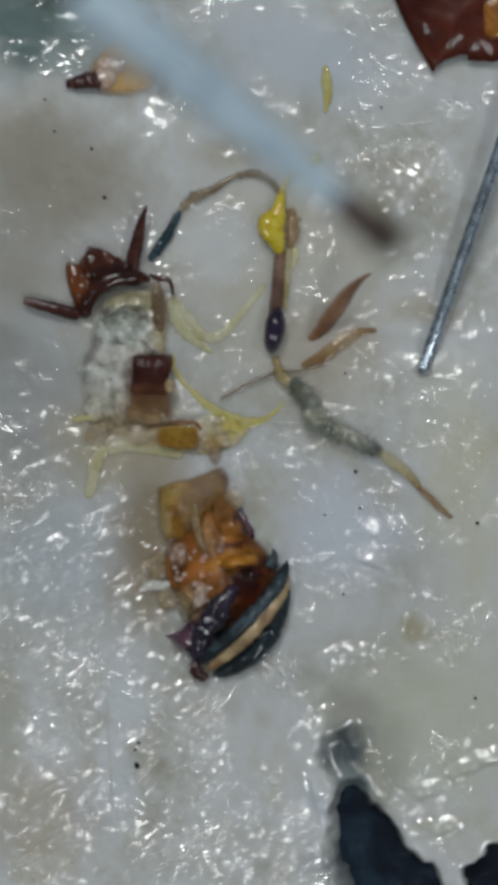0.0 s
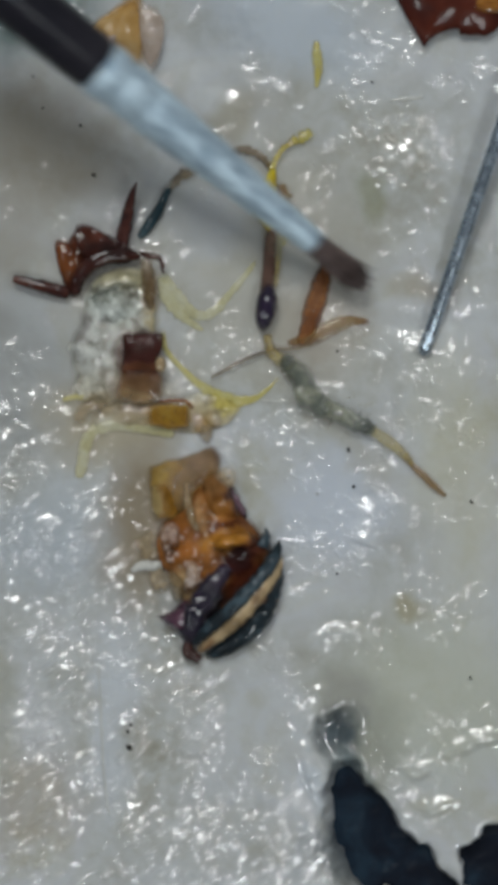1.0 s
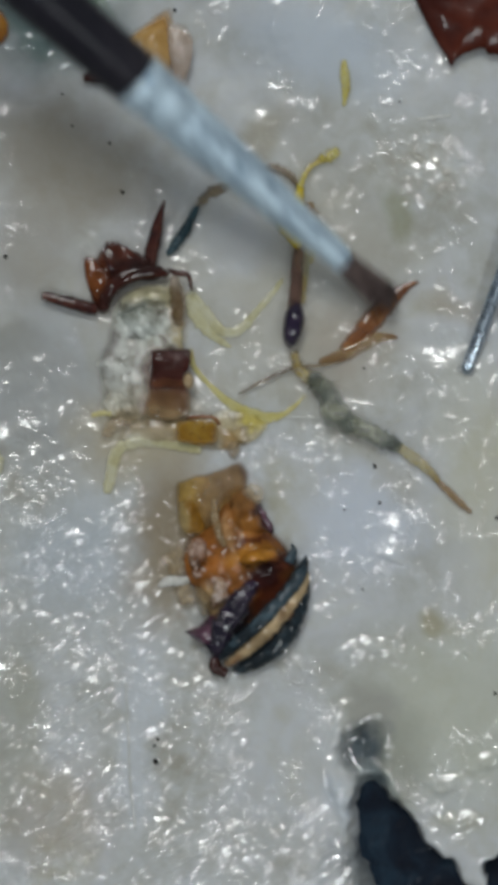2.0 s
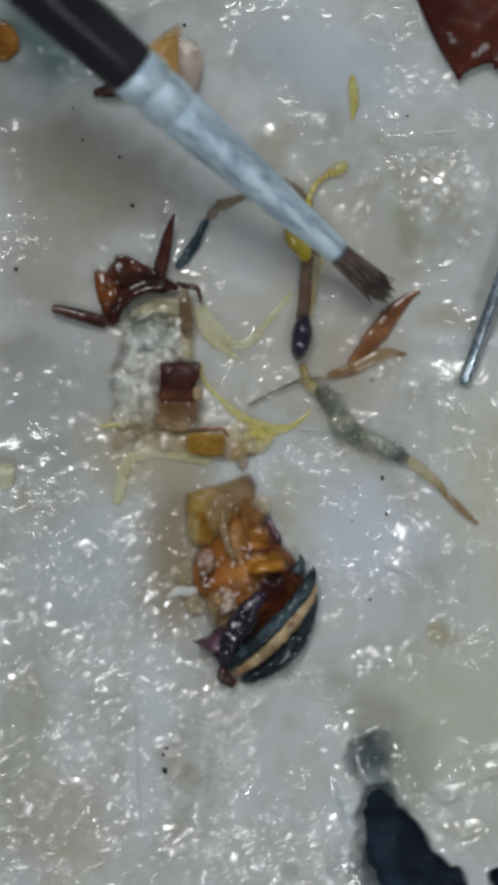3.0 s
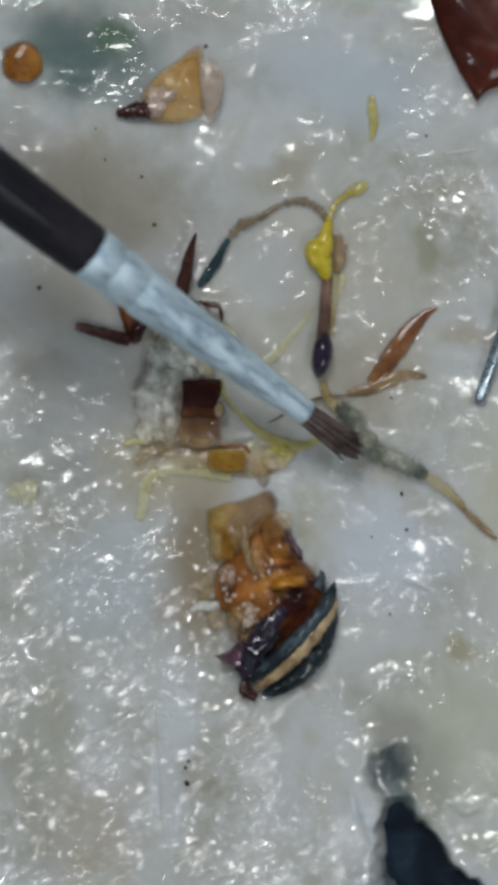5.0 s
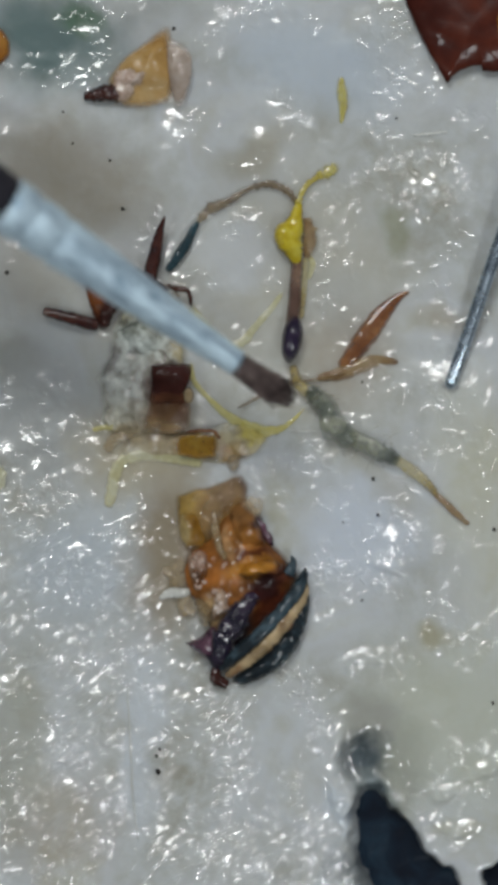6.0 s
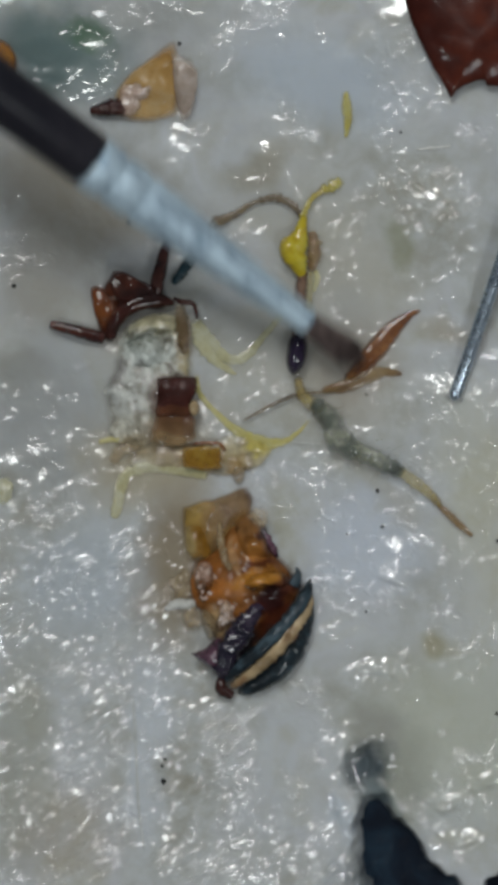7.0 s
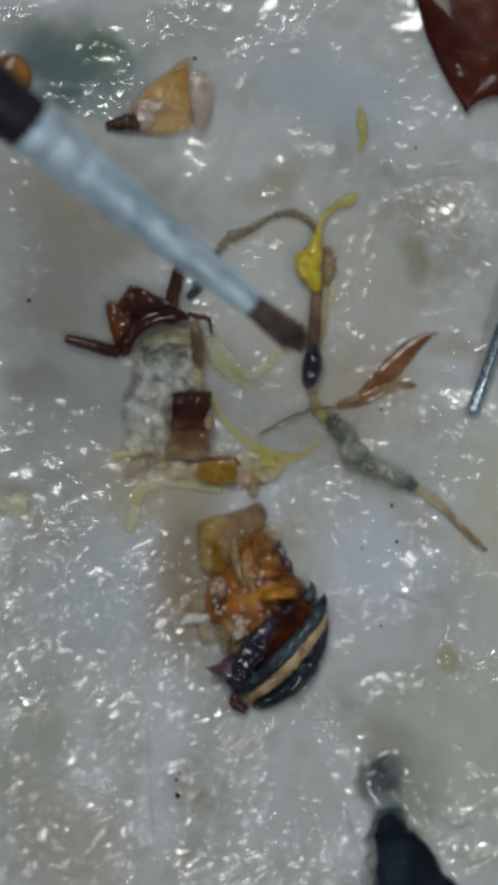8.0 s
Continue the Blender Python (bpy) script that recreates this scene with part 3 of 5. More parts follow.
def mound(outline, high, full=2.0, lump=0.1, freq=1.8, edge=0.35, lift=0.0, seed=0.0, ragged=0.08, steps=16, bluff=1.1):
    """Soft tissue lying on the wax: it rises from its uneven outline to its crown, and follows the bed beneath."""
    bm = bmesh.new()
    crown = bm.verts.layers.float.new("crown")
    n = max(72, len(outline) * 9)
    ring = spline(list(outline) + [outline[0]], n)[:-1]
    cx, cy = sum(p[0] for p in ring) / n, sum(p[1] for p in ring) / n
    rings = []
    for s in range(steps):
        f = 1 - s / steps
        loop = []
        for x, y in ring:
            jag = 1 + ragged * f * noise.noise(Vector((x * 3.1 + seed, y * 3.1, 1.7)))
            x, y = cx + (x - cx) * f * jag, cy + (y - cy) * f * jag
            rise = (1 - f ** full) ** bluff
            q = Vector((x * freq + seed, y * freq, 2.4))
            h = wax_height(x, y) - 0.05 + lift * smooth(0, 0.1, 1 - f) + high * rise + lump * rise * (noise.noise(q) + 0.5 * noise.noise(q * 2.7))
            v = bm.verts.new((x, y, h))
            v[crown] = smooth(0, edge, 1 - f)
            loop.append(v)
        rings.append(loop)
    top = bm.verts.new((cx, cy, sum(v.co.z for v in rings[-1]) / n))
    top[crown] = 1.0
    under = [bm.verts.new((v.co.x, v.co.y, v.co.z - 0.12)) for v in rings[0]]
    foot = bm.verts.new((cx, cy, wax_height(cx, cy) - 0.15))
    for a, b in zip([under] + rings, rings):
        for j in range(n):
            bm.faces.new((a[j], a[(j + 1) % n], b[(j + 1) % n], b[j]))
    for j in range(n):
        bm.faces.new((rings[-1][j], rings[-1][(j + 1) % n], top))
        bm.faces.new((under[(j + 1) % n], under[j], foot))
    return bm


def lathe(profile, k=28, sway=None):
    """A turned body about the z axis, from rows of height and radius."""
    bm = bmesh.new()
    rings = []
    for z, r in profile:
        rings.append([bm.verts.new((r * math.cos(2 * math.pi * j / k), r * math.sin(2 * math.pi * j / k), z)) for j in range(k)])
    for p, q in zip(rings, rings[1:]):
        for j in range(k):
            bm.faces.new((p[j], p[(j + 1) % k], q[(j + 1) % k], q[j]))
    bm.faces.new(rings[0][::-1])
    bm.faces.new(rings[-1])
    return bm


# ---- the wax bed ----
HOLE = [(3.00, -9.05, 0.50, -0.55), (3.30, -9.85, 0.34, -0.40), (3.55, -10.70, 0.52, -1.6), (3.98, -11.50, 0.74, -2.1), (4.45, -12.50, 0.90, -2.2),
        (5.40, -12.98, 0.66, -2.2), (6.00, -13.70, 0.55, -2.2)]
SIDE_HOLE = [(6.85, -12.50, 0.30, -1.6), (7.55, -12.75, 0.85, -2.2), (9.20, -12.20, 1.25, -2.2)]
# lips and folds of wax: a chain of x, y, half width, rise
FOLDS = [[(4.85, -9.85, 0.10, 0.10), (5.30, -10.18, 0.14, 0.20), (5.90, -10.00, 0.12, 0.12)],
         [(6.20, -9.65, 0.10, 0.10), (6.90, -9.30, 0.16, 0.18), (7.50, -9.15, 0.14, 0.14)],
         [(5.25, -10.85, 0.10, 0.10), (5.80, -11.20, 0.15, 0.16), (6.30, -11.05, 0.10, 0.10)],
         [(2.45, -6.50, 0.08, 0.06), (3.20, -6.22, 0.12, 0.13), (3.90, -6.25, 0.14, 0.14), (4.22, -6.65, 0.08, 0.06)],
         [(2.35, -9.55, 0.16, 0.10), (2.62, -10.20, 0.30, 0.22), (2.85, -10.95, 0.20, 0.14)],
         [(2.70, -7.90, 0.08, 0.06), (2.45, -8.55, 0.12, 0.12)]]


def near_path(x, y, rows):
    """Distance inside (+) or outside (-) of a chain of swelling discs, and the depth there."""
    best, deep = -9.0, 0.0
    for (x0, y0, r0, d0), (x1, y1, r1, d1) in zip(rows, rows[1:]):
        vx, vy = x1 - x0, y1 - y0
        t = min(1, max(0, ((x - x0) * vx + (y - y0) * vy) / (vx * vx + vy * vy)))
        g = r0 + (r1 - r0) * t - math.hypot(x - x0 - vx * t, y - y0 - vy * t)
        if g > best:
            best, deep = g, d0 + (d1 - d0) * t
    return best, deep


def n3(x, y, s):
    return noise.noise(Vector((x, y, s)))


def ground(x, y):
    """Broad height of the wax, without its ripples."""
    h = 0.30 * n3(x * 0.16, y * 0.16, 1.3) + 0.12 * n3(x * 0.45, y * 0.45, 4.7)
    return h


def wax_height(x, y):
    h = ground(x, y)
    far = max(abs(x) - 11, abs(y) - 17, 0)
    if far > 0:
        return h
    # brushed ridges, stronger towards the lower corner, dabbed ripples elsewhere
    u, v = x * 0.80 + y * 0.60, -x * 0.60 + y * 0.80
    comb = smooth(1.5, -5.5, x * 0.8 + (y + 4) * 0.45)
    wob = n3(x * 0.5, y * 0.5, 8.0)
    h += 0.04 * comb * n3(u * 0.95 + wob, v * 2.2 + wob, 2.2)
    h += 0.035 * smooth(-0.35, 0.40, wob) * n3(x * 1.6, y * 1.6, 6.1)
    h += 0.016 * smooth(-0.1, 0.5, n3(x * 0.8, y * 0.8, 7.0)) * n3(x * 4.2, y * 4.2, 9.4)
    for rows in (HOLE, SIDE_HOLE):
        g, deep = near_path(x, y, rows)
        if g > -2.5:
            g += 0.20 * n3(x * 1.3, y * 1.3, 12.0) + 0.14 * n3(x * 3.2, y * 3.2, 13.0)
            h += 0.05 * math.exp(-((g + 0.35) / 0.35) ** 2)
            slack = smooth(0.0, 0.8, x - 3.0) * smooth(-10.4, -9.4, y) + 0.8 * smooth(0.1, -0.5, x - 3.45 + (y + 10.7) * 0.42) * smooth(-10.2, -11.0, y)
            h += deep * smooth(-0.10 - slack * 0.7, 0.26 + slack * 0.5, g)
    for rows in FOLDS:
        if abs(x - rows[1][0]) < 2.2 and abs(y - rows[1][1]) < 1.8:
            g, rise = near_path(x, y, rows)
            h += 0.6 * rise * smooth(-0.16, 0.07, g + 0.06 * n3(x * 4, y * 4, 14.0)) * (1 + 0.6 * n3(x * 3.5, y * 3.5, 15.0))
    # flaps lifted and dimples pressed by tools
    for px, py, r, d in ((4.15, -3.45, 0.50, 0.13),):
        if math.hypot(x - px, y - py) < 1.6:
            u, w = x - px + 0.25 * n3(x * 1.9, y * 1.9, 16.0), y - py + 0.25 * n3(x * 1.9, y * 1.9, 17.0)
            u, w = u * 0.92 - w * 0.38, u * 0.38 + w * 0.92
            h += d * min(1, max(0, (1 - w / r) / 2)) ** 1.5 * smooth(-1.15, -0.80, w / r) * smooth(1.3, 0.1, abs(u) / r)
    for px, py, r, d in ((4.86, 6.22, 1.1, 0.14), (3.98, -2.50, 0.3, 0.07), (-5.78, 11.58, 1.6, 0.15)):
        h -= d * math.exp(-((x - px) ** 2 + (y - py) ** 2) / (r * r))
    h += 0.10 * (y - 2.0) * math.exp(-(((x + 5.9) / 2.2) ** 2 + ((y - 2.0) / 2.4) ** 2))
    h += 0.05 * (y - 10.9) * math.exp(-(((x + 4.2) / 2.2) ** 2 + ((y - 10.9) / 2.0) ** 2))
    # dabbed glossy patch
    h += math.exp(-((x - 5.1) ** 2 / 1.6 + (y - 6.4) ** 2 / 0.9)) * (0.34 + 0.04 * n3(x * 3.2, y * 3.2, 20.0))
    return h


def axis_steps(lo, hi, step, reach):
    out = [lo + i * step for i in range(int(round((hi - lo) / step)) + 1)]
    s, a, b = step, lo, hi
    while b < reach:
        s *= 1.5
        a, b = a - s, b + s
        out = [a] + out + [b]
    return out


def wax_bed():
    xs, ys = axis_steps(-9.6, 9.6, 0.07, 70), axis_steps(-15.2, 14.4, 0.07, 70)
    verts = [(x * MM, y * MM, wax_height(x, y) * MM) for y in ys for x in xs]
    w = len(xs)
    faces = [(j * w + i, j * w + i + 1, (j + 1) * w + i + 1, (j + 1) * w + i) for j in range(len(ys) - 1) for i in range(w - 1)]
    me = bpy.data.meshes.new("wax_bed")
    me.from_pydata(verts, [], faces)
    me.shade_smooth()
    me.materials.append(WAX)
    return tagged(new("ground", me), "wet grey-white dissecting wax with brushed ridges and a torn hole", "wax bed", kind="structure")


def dish_floor():
    bm = bmesh.new()
    bmesh.ops.create_grid(bm, x_segments=60, y_segments=60, size=90)
    for v in bm.verts:
        v.co.z = -1.75 + 0.05 * n3(v.co.x * 0.8, v.co.y * 0.8, 3)
    bmesh.ops.solidify(bm, geom=bm.faces[:], thickness=-1.0)
    ob = part("floor", bm, DISH, None, "wet black floor of the dissecting dish under the wax")
    tagged(ob, category="dish floor", kind="structure")


wax_bed()
dish_floor()


# ---- the insect: head and thorax ----
def forebody():
    t = thing("insect_forebody", -2.98, 2.14, ground(-2.98, 2.14), "opened insect head and thorax, brown jaws and pale wet muscle", "insect")

    def add(name, bm, mat, label=""):
        return placed(part(name, bm, mat, None, label), t)

    add("head_capsule", mound([(-4.66, 4.50), (-4.44, 4.36), (-4.14, 4.82), (-3.82, 4.94), (-3.42, 4.76), (-2.95, 4.36), (-2.45, 4.14), (-2.60, 3.90), (-3.30, 3.90), (-3.78, 3.55), (-4.02, 2.98), (-4.36, 3.10), (-4.55, 3.80)], 0.56, 2.6, 0.18, 1.7, 0.18, 0, 1.0, 0.05, 16, 0.8), HEAD, "glossy dark red-brown head shell")
    add("brow_ridge", tube([(-4.06, 3.05, 0.40, 0.12), (-3.98, 3.48, 0.55, 0.20), (-3.66, 3.90, 0.70, 0.24), (-3.14, 4.12, 0.68, 0.22), (-2.66, 4.16, 0.60, 0.18), (-2.26, 4.06, 0.45, 0.08)], 0.7, 40, 18, 0.12, 1.2, 1.0), HEAD)
    add("jaw_lobe", flake([(-4.64, 4.50), (-4.50, 4.58), (-4.20, 4.42), (-3.90, 3.95), (-3.88, 3.40), (-4.10, 3.12), (-4.40, 3.46), (-4.58, 3.98)], 0.36, 0.07, 0.12, 0.08, (0, 0.12), 3.0, 0.06), HEAD, "translucent amber jaw lobe")
    add("brow_plate", flake([(-4.12, 4.80), (-4.00, 4.98), (-3.70, 4.95), (-3.30, 4.76), (-2.77, 4.42), (-3.14, 4.03), (-3.78, 4.05), (-4.02, 4.38)], 0.52, 0.06, 0.14, 0.14, (0, 0), 5.0, 0.08), HEAD)
    add("palp", tube([(-2.86, 4.22, 0.45, 0.20), (-2.67, 5.02, 0.6, 0.20), (-2.53, 5.66, 0.7, 0.13), (-2.37, 6.14, 0.8, 0.03)], 0.8, seed=4), CHITIN, "pointed dark red palp")
    add("antenna_stub", tube([(-4.24, 3.07, 0.35, 0.19), (-4.82, 3.23, 0.45, 0.19), (-5.38, 3.38, 0.5, 0.16), (-5.81, 3.49, 0.5, 0.12)], 0.9, seed=6), CHITIN, "dark brown broken antenna")
    add("collar", mound([(-3.92, 2.80), (-3.80, 3.30), (-3.46, 3.66), (-2.90, 3.86), (-2.26, 3.90), (-1.90, 3.70), (-1.90, 3.25), (-2.50, 3.30), (-3.10, 3.20), (-3.56, 2.90)], 0.72, 2.4, 0.08, 1.9, 0.5, 0, 7.0), THORAX, "cream collar of the cut thorax")
    add("thorax", mound([(-4.02, 2.90), (-3.85, 3.45), (-3.30, 3.82), (-2.40, 4.02), (-1.76, 3.88), (-1.62, 3.20), (-1.64, 2.30), (-1.66, 1.20), (-1.68, 0.20), (-2.40, -0.28), (-3.40, -0.30), (-4.00, 0.05), (-4.30, 0.85), (-4.28, 1.60), (-4.08, 2.25)], 0.50, 3.0, 0.14, 1.9, 0.35, 0, 8.0), THORAX, "opened thorax of pale glistening muscle")
    add("muscle", mound([(-4.20, 2.10), (-3.70, 2.30), (-3.10, 2.20), (-2.78, 1.70), (-2.85, 1.15), (-3.50, 0.80), (-4.15, 0.95), (-4.42, 1.50)], 0.52, 2.0, 0.26, 2.8, 0.55, 0, 9.0), THORAX)
    add("muscle", mound([(-4.25, 0.85), (-3.60, 1.05), (-2.95, 0.80), (-2.70, 0.20), (-3.20, -0.15), (-3.95, -0.05), (-4.35, 0.35)], 0.42, 2.0, 0.22, 2.4, 0.6, 0, 10.0), THORAX)
    add("muscle", mound([(-3.85, 2.60), (-3.68, 3.20), (-3.10, 3.40), (-2.45, 3.35), (-2.15, 2.90), (-2.30, 2.25), (-2.95, 2.00), (-3.65, 2.10)], 0.66, 2.4, 0.20, 3.0, 0.6, 0, 26.0), THORAX, "grey-white mottled muscle")
    add("side_plate", tube([(-2.14, 4.02, 0.62, 0.14), (-2.06, 3.66, 0.66, 0.20), (-2.02, 3.10, 0.62, 0.19), (-1.98, 2.62, 0.5, 0.10)], 0.6, rough=0.2, seed=11), UMBER, "brown side plate")
    add("side_ridge", tube([(-2.30, 4.22, 0.62, 0.05), (-2.06, 4.10, 0.76, 0.09), (-1.72, 4.02, 0.74, 0.07), (-1.62, 3.62, 0.6, 0.04)], 0.8, rough=0.3, seed=29), CHITIN, "black-brown ridge")
    add("breast_plate", flake([(-2.75, 1.95), (-2.22, 1.97), (-1.66, 1.97), (-1.65, 1.58), (-1.78, 1.25), (-1.73, 0.93), (-2.26, 0.86), (-2.77, 0.91), (-2.74, 1.34)], 0.58, 0.10, 0.03, 0.03, (0, -0.08), 12.0, 0.015), PLATE, "square dark mahogany plate")
    add("lower_plate", flake([(-2.80, 0.99), (-2.26, 0.96), (-1.70, 0.99), (-1.62, 0.26), (-1.97, 0.03), (-2.54, 0.00), (-2.99, 0.19)], 0.46, 0.08, 0.10, 0.04, (0, 0.12), 27.0, 0.05), FADED, "faded translucent brown lower plate")
    add("pale_bump", blob(-1.70, 1.12, 0.58, 0.16, 0.24, 0.16, 0, 0.2, 2, 13.0, 3), SAND)
    add("waist_membrane", mound([(-3.95, -0.10), (-3.20, 0.20), (-2.20, 0.15), (-1.20, 0.20), (-0.60, 0.42), (0.15, 0.28), (0.55, -0.05), (0.28, -0.55), (-0.40, -0.90), (-1.40, -0.82), (-2.60, -0.72), (-3.70, -0.65)], 0.30, 2.0, 0.08, 1.8, 0.35, 0, 14.0), THORAX, "translucent tan and honey-coloured membrane")
    add("hip_rim", tube([(-1.80, 0.06, 0.34, 0.03), (-1.50, 0.12, 0.36, 0.05), (-1.01, 0.10, 0.36, 0.06), (-0.82, -0.12, 0.30, 0.05)], 0.7, rough=0.3, seed=16), RUST)
    add("honey_plate", flake([(-2.06, -0.06), (-1.98, 0.02), (-1.50, 0.03), (-0.98, 0.04), (-0.86, 0.00), (-0.84, -0.30), (-0.86, -0.58), (-0.98, -0.64), (-1.50, -0.63), (-1.98, -0.60), (-2.08, -0.52), (-2.10, -0.28)], 0.34, 0.06, 0.02, 0.08, (0, 0), 28.0, 0.06), GOLD, "honey-gold translucent plate")
    add("side_spine", tube([(-4.42, 0.14, 0.1, 0.07), (-4.02, 0.22, 0.14, 0.10), (-3.62, 0.14, 0.15, 0.09)], 0.8, seed=17), LEMON)
    add("side_bract", tube([(-4.02, -0.45, 0.1, 0.16), (-3.78, -0.10, 0.15, 0.19), (-3.22, 0.06, 0.15, 0.15)], 0.7, seed=18), TAN)
    add("coxa", tube([(-1.30, -0.82, 0.125, 0.14), (-2.02, -0.66, 0.15, 0.19), (-2.86, -0.54, 0.16, 0.20), (-3.50, -0.70, 0.14, 0.19)], 0.4, rough=0.14, seed=19), CREAM, "cream hind hip")
    add("femur", tube([(-3.44, -0.58, 0.125, 0.17), (-3.74, -0.98, 0.11, 0.20), (-3.86, -1.54, 0.09, 0.20), (-3.98, -2.05, 0.06, 0.14)], 0.4, rough=0.14, seed=20), CREAM)
    add("tendon", tube([(-1.70, 3.66, 0.15, 0.16), (-1.33, 3.10, 0.15, 0.20), (-0.74, 2.50, 0.125, 0.18), (-0.26, 2.59, 0.11, 0.16), (0.22, 3.10, 0.11, 0.12), (0.62, 3.58, 0.1, 0.10), (0.94, 4.03, 0.1, 0.07)], 0.35, 40, rough=0.2, seed=21), CREAM, "cream strand of torn tissue")
    add("tendon", tube([(-1.70, 3.58, 0.15, 0.2), (-1.46, 2.86, 0.15, 0.22), (-0.90, 2.30, 0.1, 0.14), (-0.50, 2.06, 0.05, 0.05)], 0.35, rough=0.25, seed=22), CREAM)
    add("tendon", tube([(-1.65, 2.06, 0.15, 0.08), (-1.55, 1.50, 0.15, 0.10), (-1.06, 0.94, 0.125, 0.10), (-0.50, 0.46, 0.11, 0.16), (0.14, 0.14, 0.1, 0.22), (0.78, 0.14, 0.075, 0.14), (1.18, 0.38, 0.06, 0.07), (1.58, 0.78, 0.05, 0.04)], 0.35, 44, rough=0.18, seed=23), LEMON, "lemon-yellow strand of torn tissue")
    add("fat_body", mound([(-0.85, 0.35), (-0.30, 0.42), (0.40, 0.20), (0.62, -0.12), (0.25, -0.60), (-0.30, -0.80), (-0.75, -0.45)], 0.36, 2.0, 0.10, 2.4, 0.5, 0, 24.0), THORAX)
    add("fat_body", mound([(-0.70, -0.40), (-0.25, -0.40), (-0.20, -0.90), (-0.40, -1.20), (-0.68, -0.95)], 0.22, 2.0, 0.08, 2.4, 0.6, 0, 25.0), TAN)


def abdomen():
    t = thing("insect_abdomen", -0.18, -4.10, ground(-0.18, -4.10), "glossy amber insect abdomen with a black and sand striped tip", "insect")

    def add(name, bm, mat, label=""):
        return placed(part(name, bm, mat, None, label), t)

    add("tergite", mound([(-1.72, -3.20), (-1.12, -2.80), (-0.72, -1.95), (-0.20, -1.74), (0.27, -2.08), (0.60, -2.95), (1.14, -3.50), (1.40, -4.08), (1.04, -4.85), (0.20, -5.60), (-0.70, -6.35), (-1.08, -5.86), (-1.20, -5.46), (-1.56, -4.82), (-1.90, -4.05)], 0.76, 3.4, 0.16, 1.5, 0.16, 0, 33.0, 0.05, 22, 0.9), ABDOMEN, "orange-brown opened abdomen")
    add("neck_plate", mound([(-2.16, -1.66), (-1.46, -1.46), (-0.66, -1.20), (-0.16, -1.02), (0.06, -1.36), (-0.02, -1.90), (-0.30, -2.40), (-0.80, -3.10), (-1.30, -3.15), (-1.78, -2.95), (-2.12, -2.40)], 0.34, 3.2, 0.10, 1.6, 0.25, 0, 31.0, 0.06, 18, 0.9), NECK, "translucent tan first segment")
    add("side_sac", mound([(-2.02, -2.02), (-1.50, -1.95), (-1.18, -2.45), (-1.06, -3.25), (-1.62, -3.40), (-2.00, -3.10), (-2.12, -2.50)], 0.46, 2.0, 0.08, 1.5, 0.6, 0, 32.0), HONEYSAC, "honey-coloured side sac")
    add("tergite", mound([(-0.66, -1.98), (-0.22, -1.74), (0.26, -2.08), (0.56, -2.80), (0.62, -3.22), (0.10, -3.38), (-0.42, -3.30), (-0.72, -2.70)], 0.90, 2.6, 0.14, 1.6, 0.6, 0, 34.0, 0.08, 16, 1.2), ABDOMEN, "orange-brown abdominal ring")
    add("tergite", mound([(-0.72, -3.95), (-0.35, -3.56), (0.20, -3.38), (0.90, -3.42), (1.26, -3.82), (0.92, -4.06), (0.20, -3.98), (-0.34, -4.14)], 1.02, 2.6, 0.12, 1.6, 0.6, 0, 35.0, 0.08, 16, 1.2), ABDOMEN, "folded amber ring")
    add("fold", tube([(-0.98, -2.10, 0.50, 0.06), (-0.96, -2.60, 0.66, 0.12), (-0.84, -3.10, 0.84, 0.13), (-0.66, -3.50, 0.96, 0.07)], 0.6, 30, 12, 0.2, seed=36), TAN, "pale tan fold")
    add("flank", blob(0.16, -1.98, 0.52, 0.26, 0.34, 0.20, 20, 0.35, 2.4, 37.0, 4), TAN)
    add("flank_edge", tube([(0.05, -2.20, 0.56, 0.06), (0.28, -2.48, 0.54, 0.11), (0.50, -2.82, 0.40, 0.12), (0.66, -3.12, 0.22, 0.05)], 0.7, rough=0.3, seed=38), PURPLE)
    add("gland", mound([(-1.78, -3.35), (-1.40, -3.12), (-1.05, -3.28), (-1.00, -3.85), (-1.18, -4.40), (-1.52, -4.50), (-1.76, -4.05)], 0.98, 2.6, 0.32, 3.0, 0.45, 0, 39.0), GLAND, "pink and orange glistening gland")
    add("gland", mound([(-1.08, -4.12), (-0.72, -4.10), (-0.46, -4.50), (-0.50, -4.98), (-0.86, -5.36), (-1.12, -5.20), (-1.10, -4.65)], 1.06, 2.6, 0.34, 3.2, 0.45, 0, 40.0), PINK, "pink glistening gland")
    add("gland", mound([(-1.62, -4.55), (-1.25, -4.45), (-0.95, -4.85), (-0.98, -5.40), (-1.25, -5.60), (-1.50, -5.20)], 0.78, 2.0, 0.24, 2.8, 0.5, 0, 41.0), TAN, "tan fatty tissue")
    # small pale lobes strewn over the glands in place of white glints
    dice = random.Random(7)
    for cx, cy, cz, wide, deep, count in ((-1.36, -3.48, 0.94, 0.26, 0.20, 11), (-1.38, -4.02, 0.88, 0.16, 0.26, 8), (-0.78, -4.62, 1.00, 0.20, 0.34, 13)):
        for _ in range(count):
            x, y = cx + dice.uniform(-wide, wide), cy + dice.uniform(-deep, deep)
            add("glint_lobe", blob(x, y, cz, dice.uniform(0.03, 0.10), dice.uniform(0.04, 0.11), 0.05, dice.uniform(0, 180), 0.5, 6.0, x * 7, 2), GLINT_PINK, "pale pink gland lobe, its paleness standing in for glints")
    add("dark_lump", tube([(0.16, -4.42, 1.06, 0.14), (-0.12, -4.78, 1.18, 0.26), (-0.38, -5.16, 1.16, 0.34), (-0.62, -5.55, 1.02, 0.30)], 0.75, 40, 26, 0.25, 1.6, 43), BLACK, "wet purple-black lump")
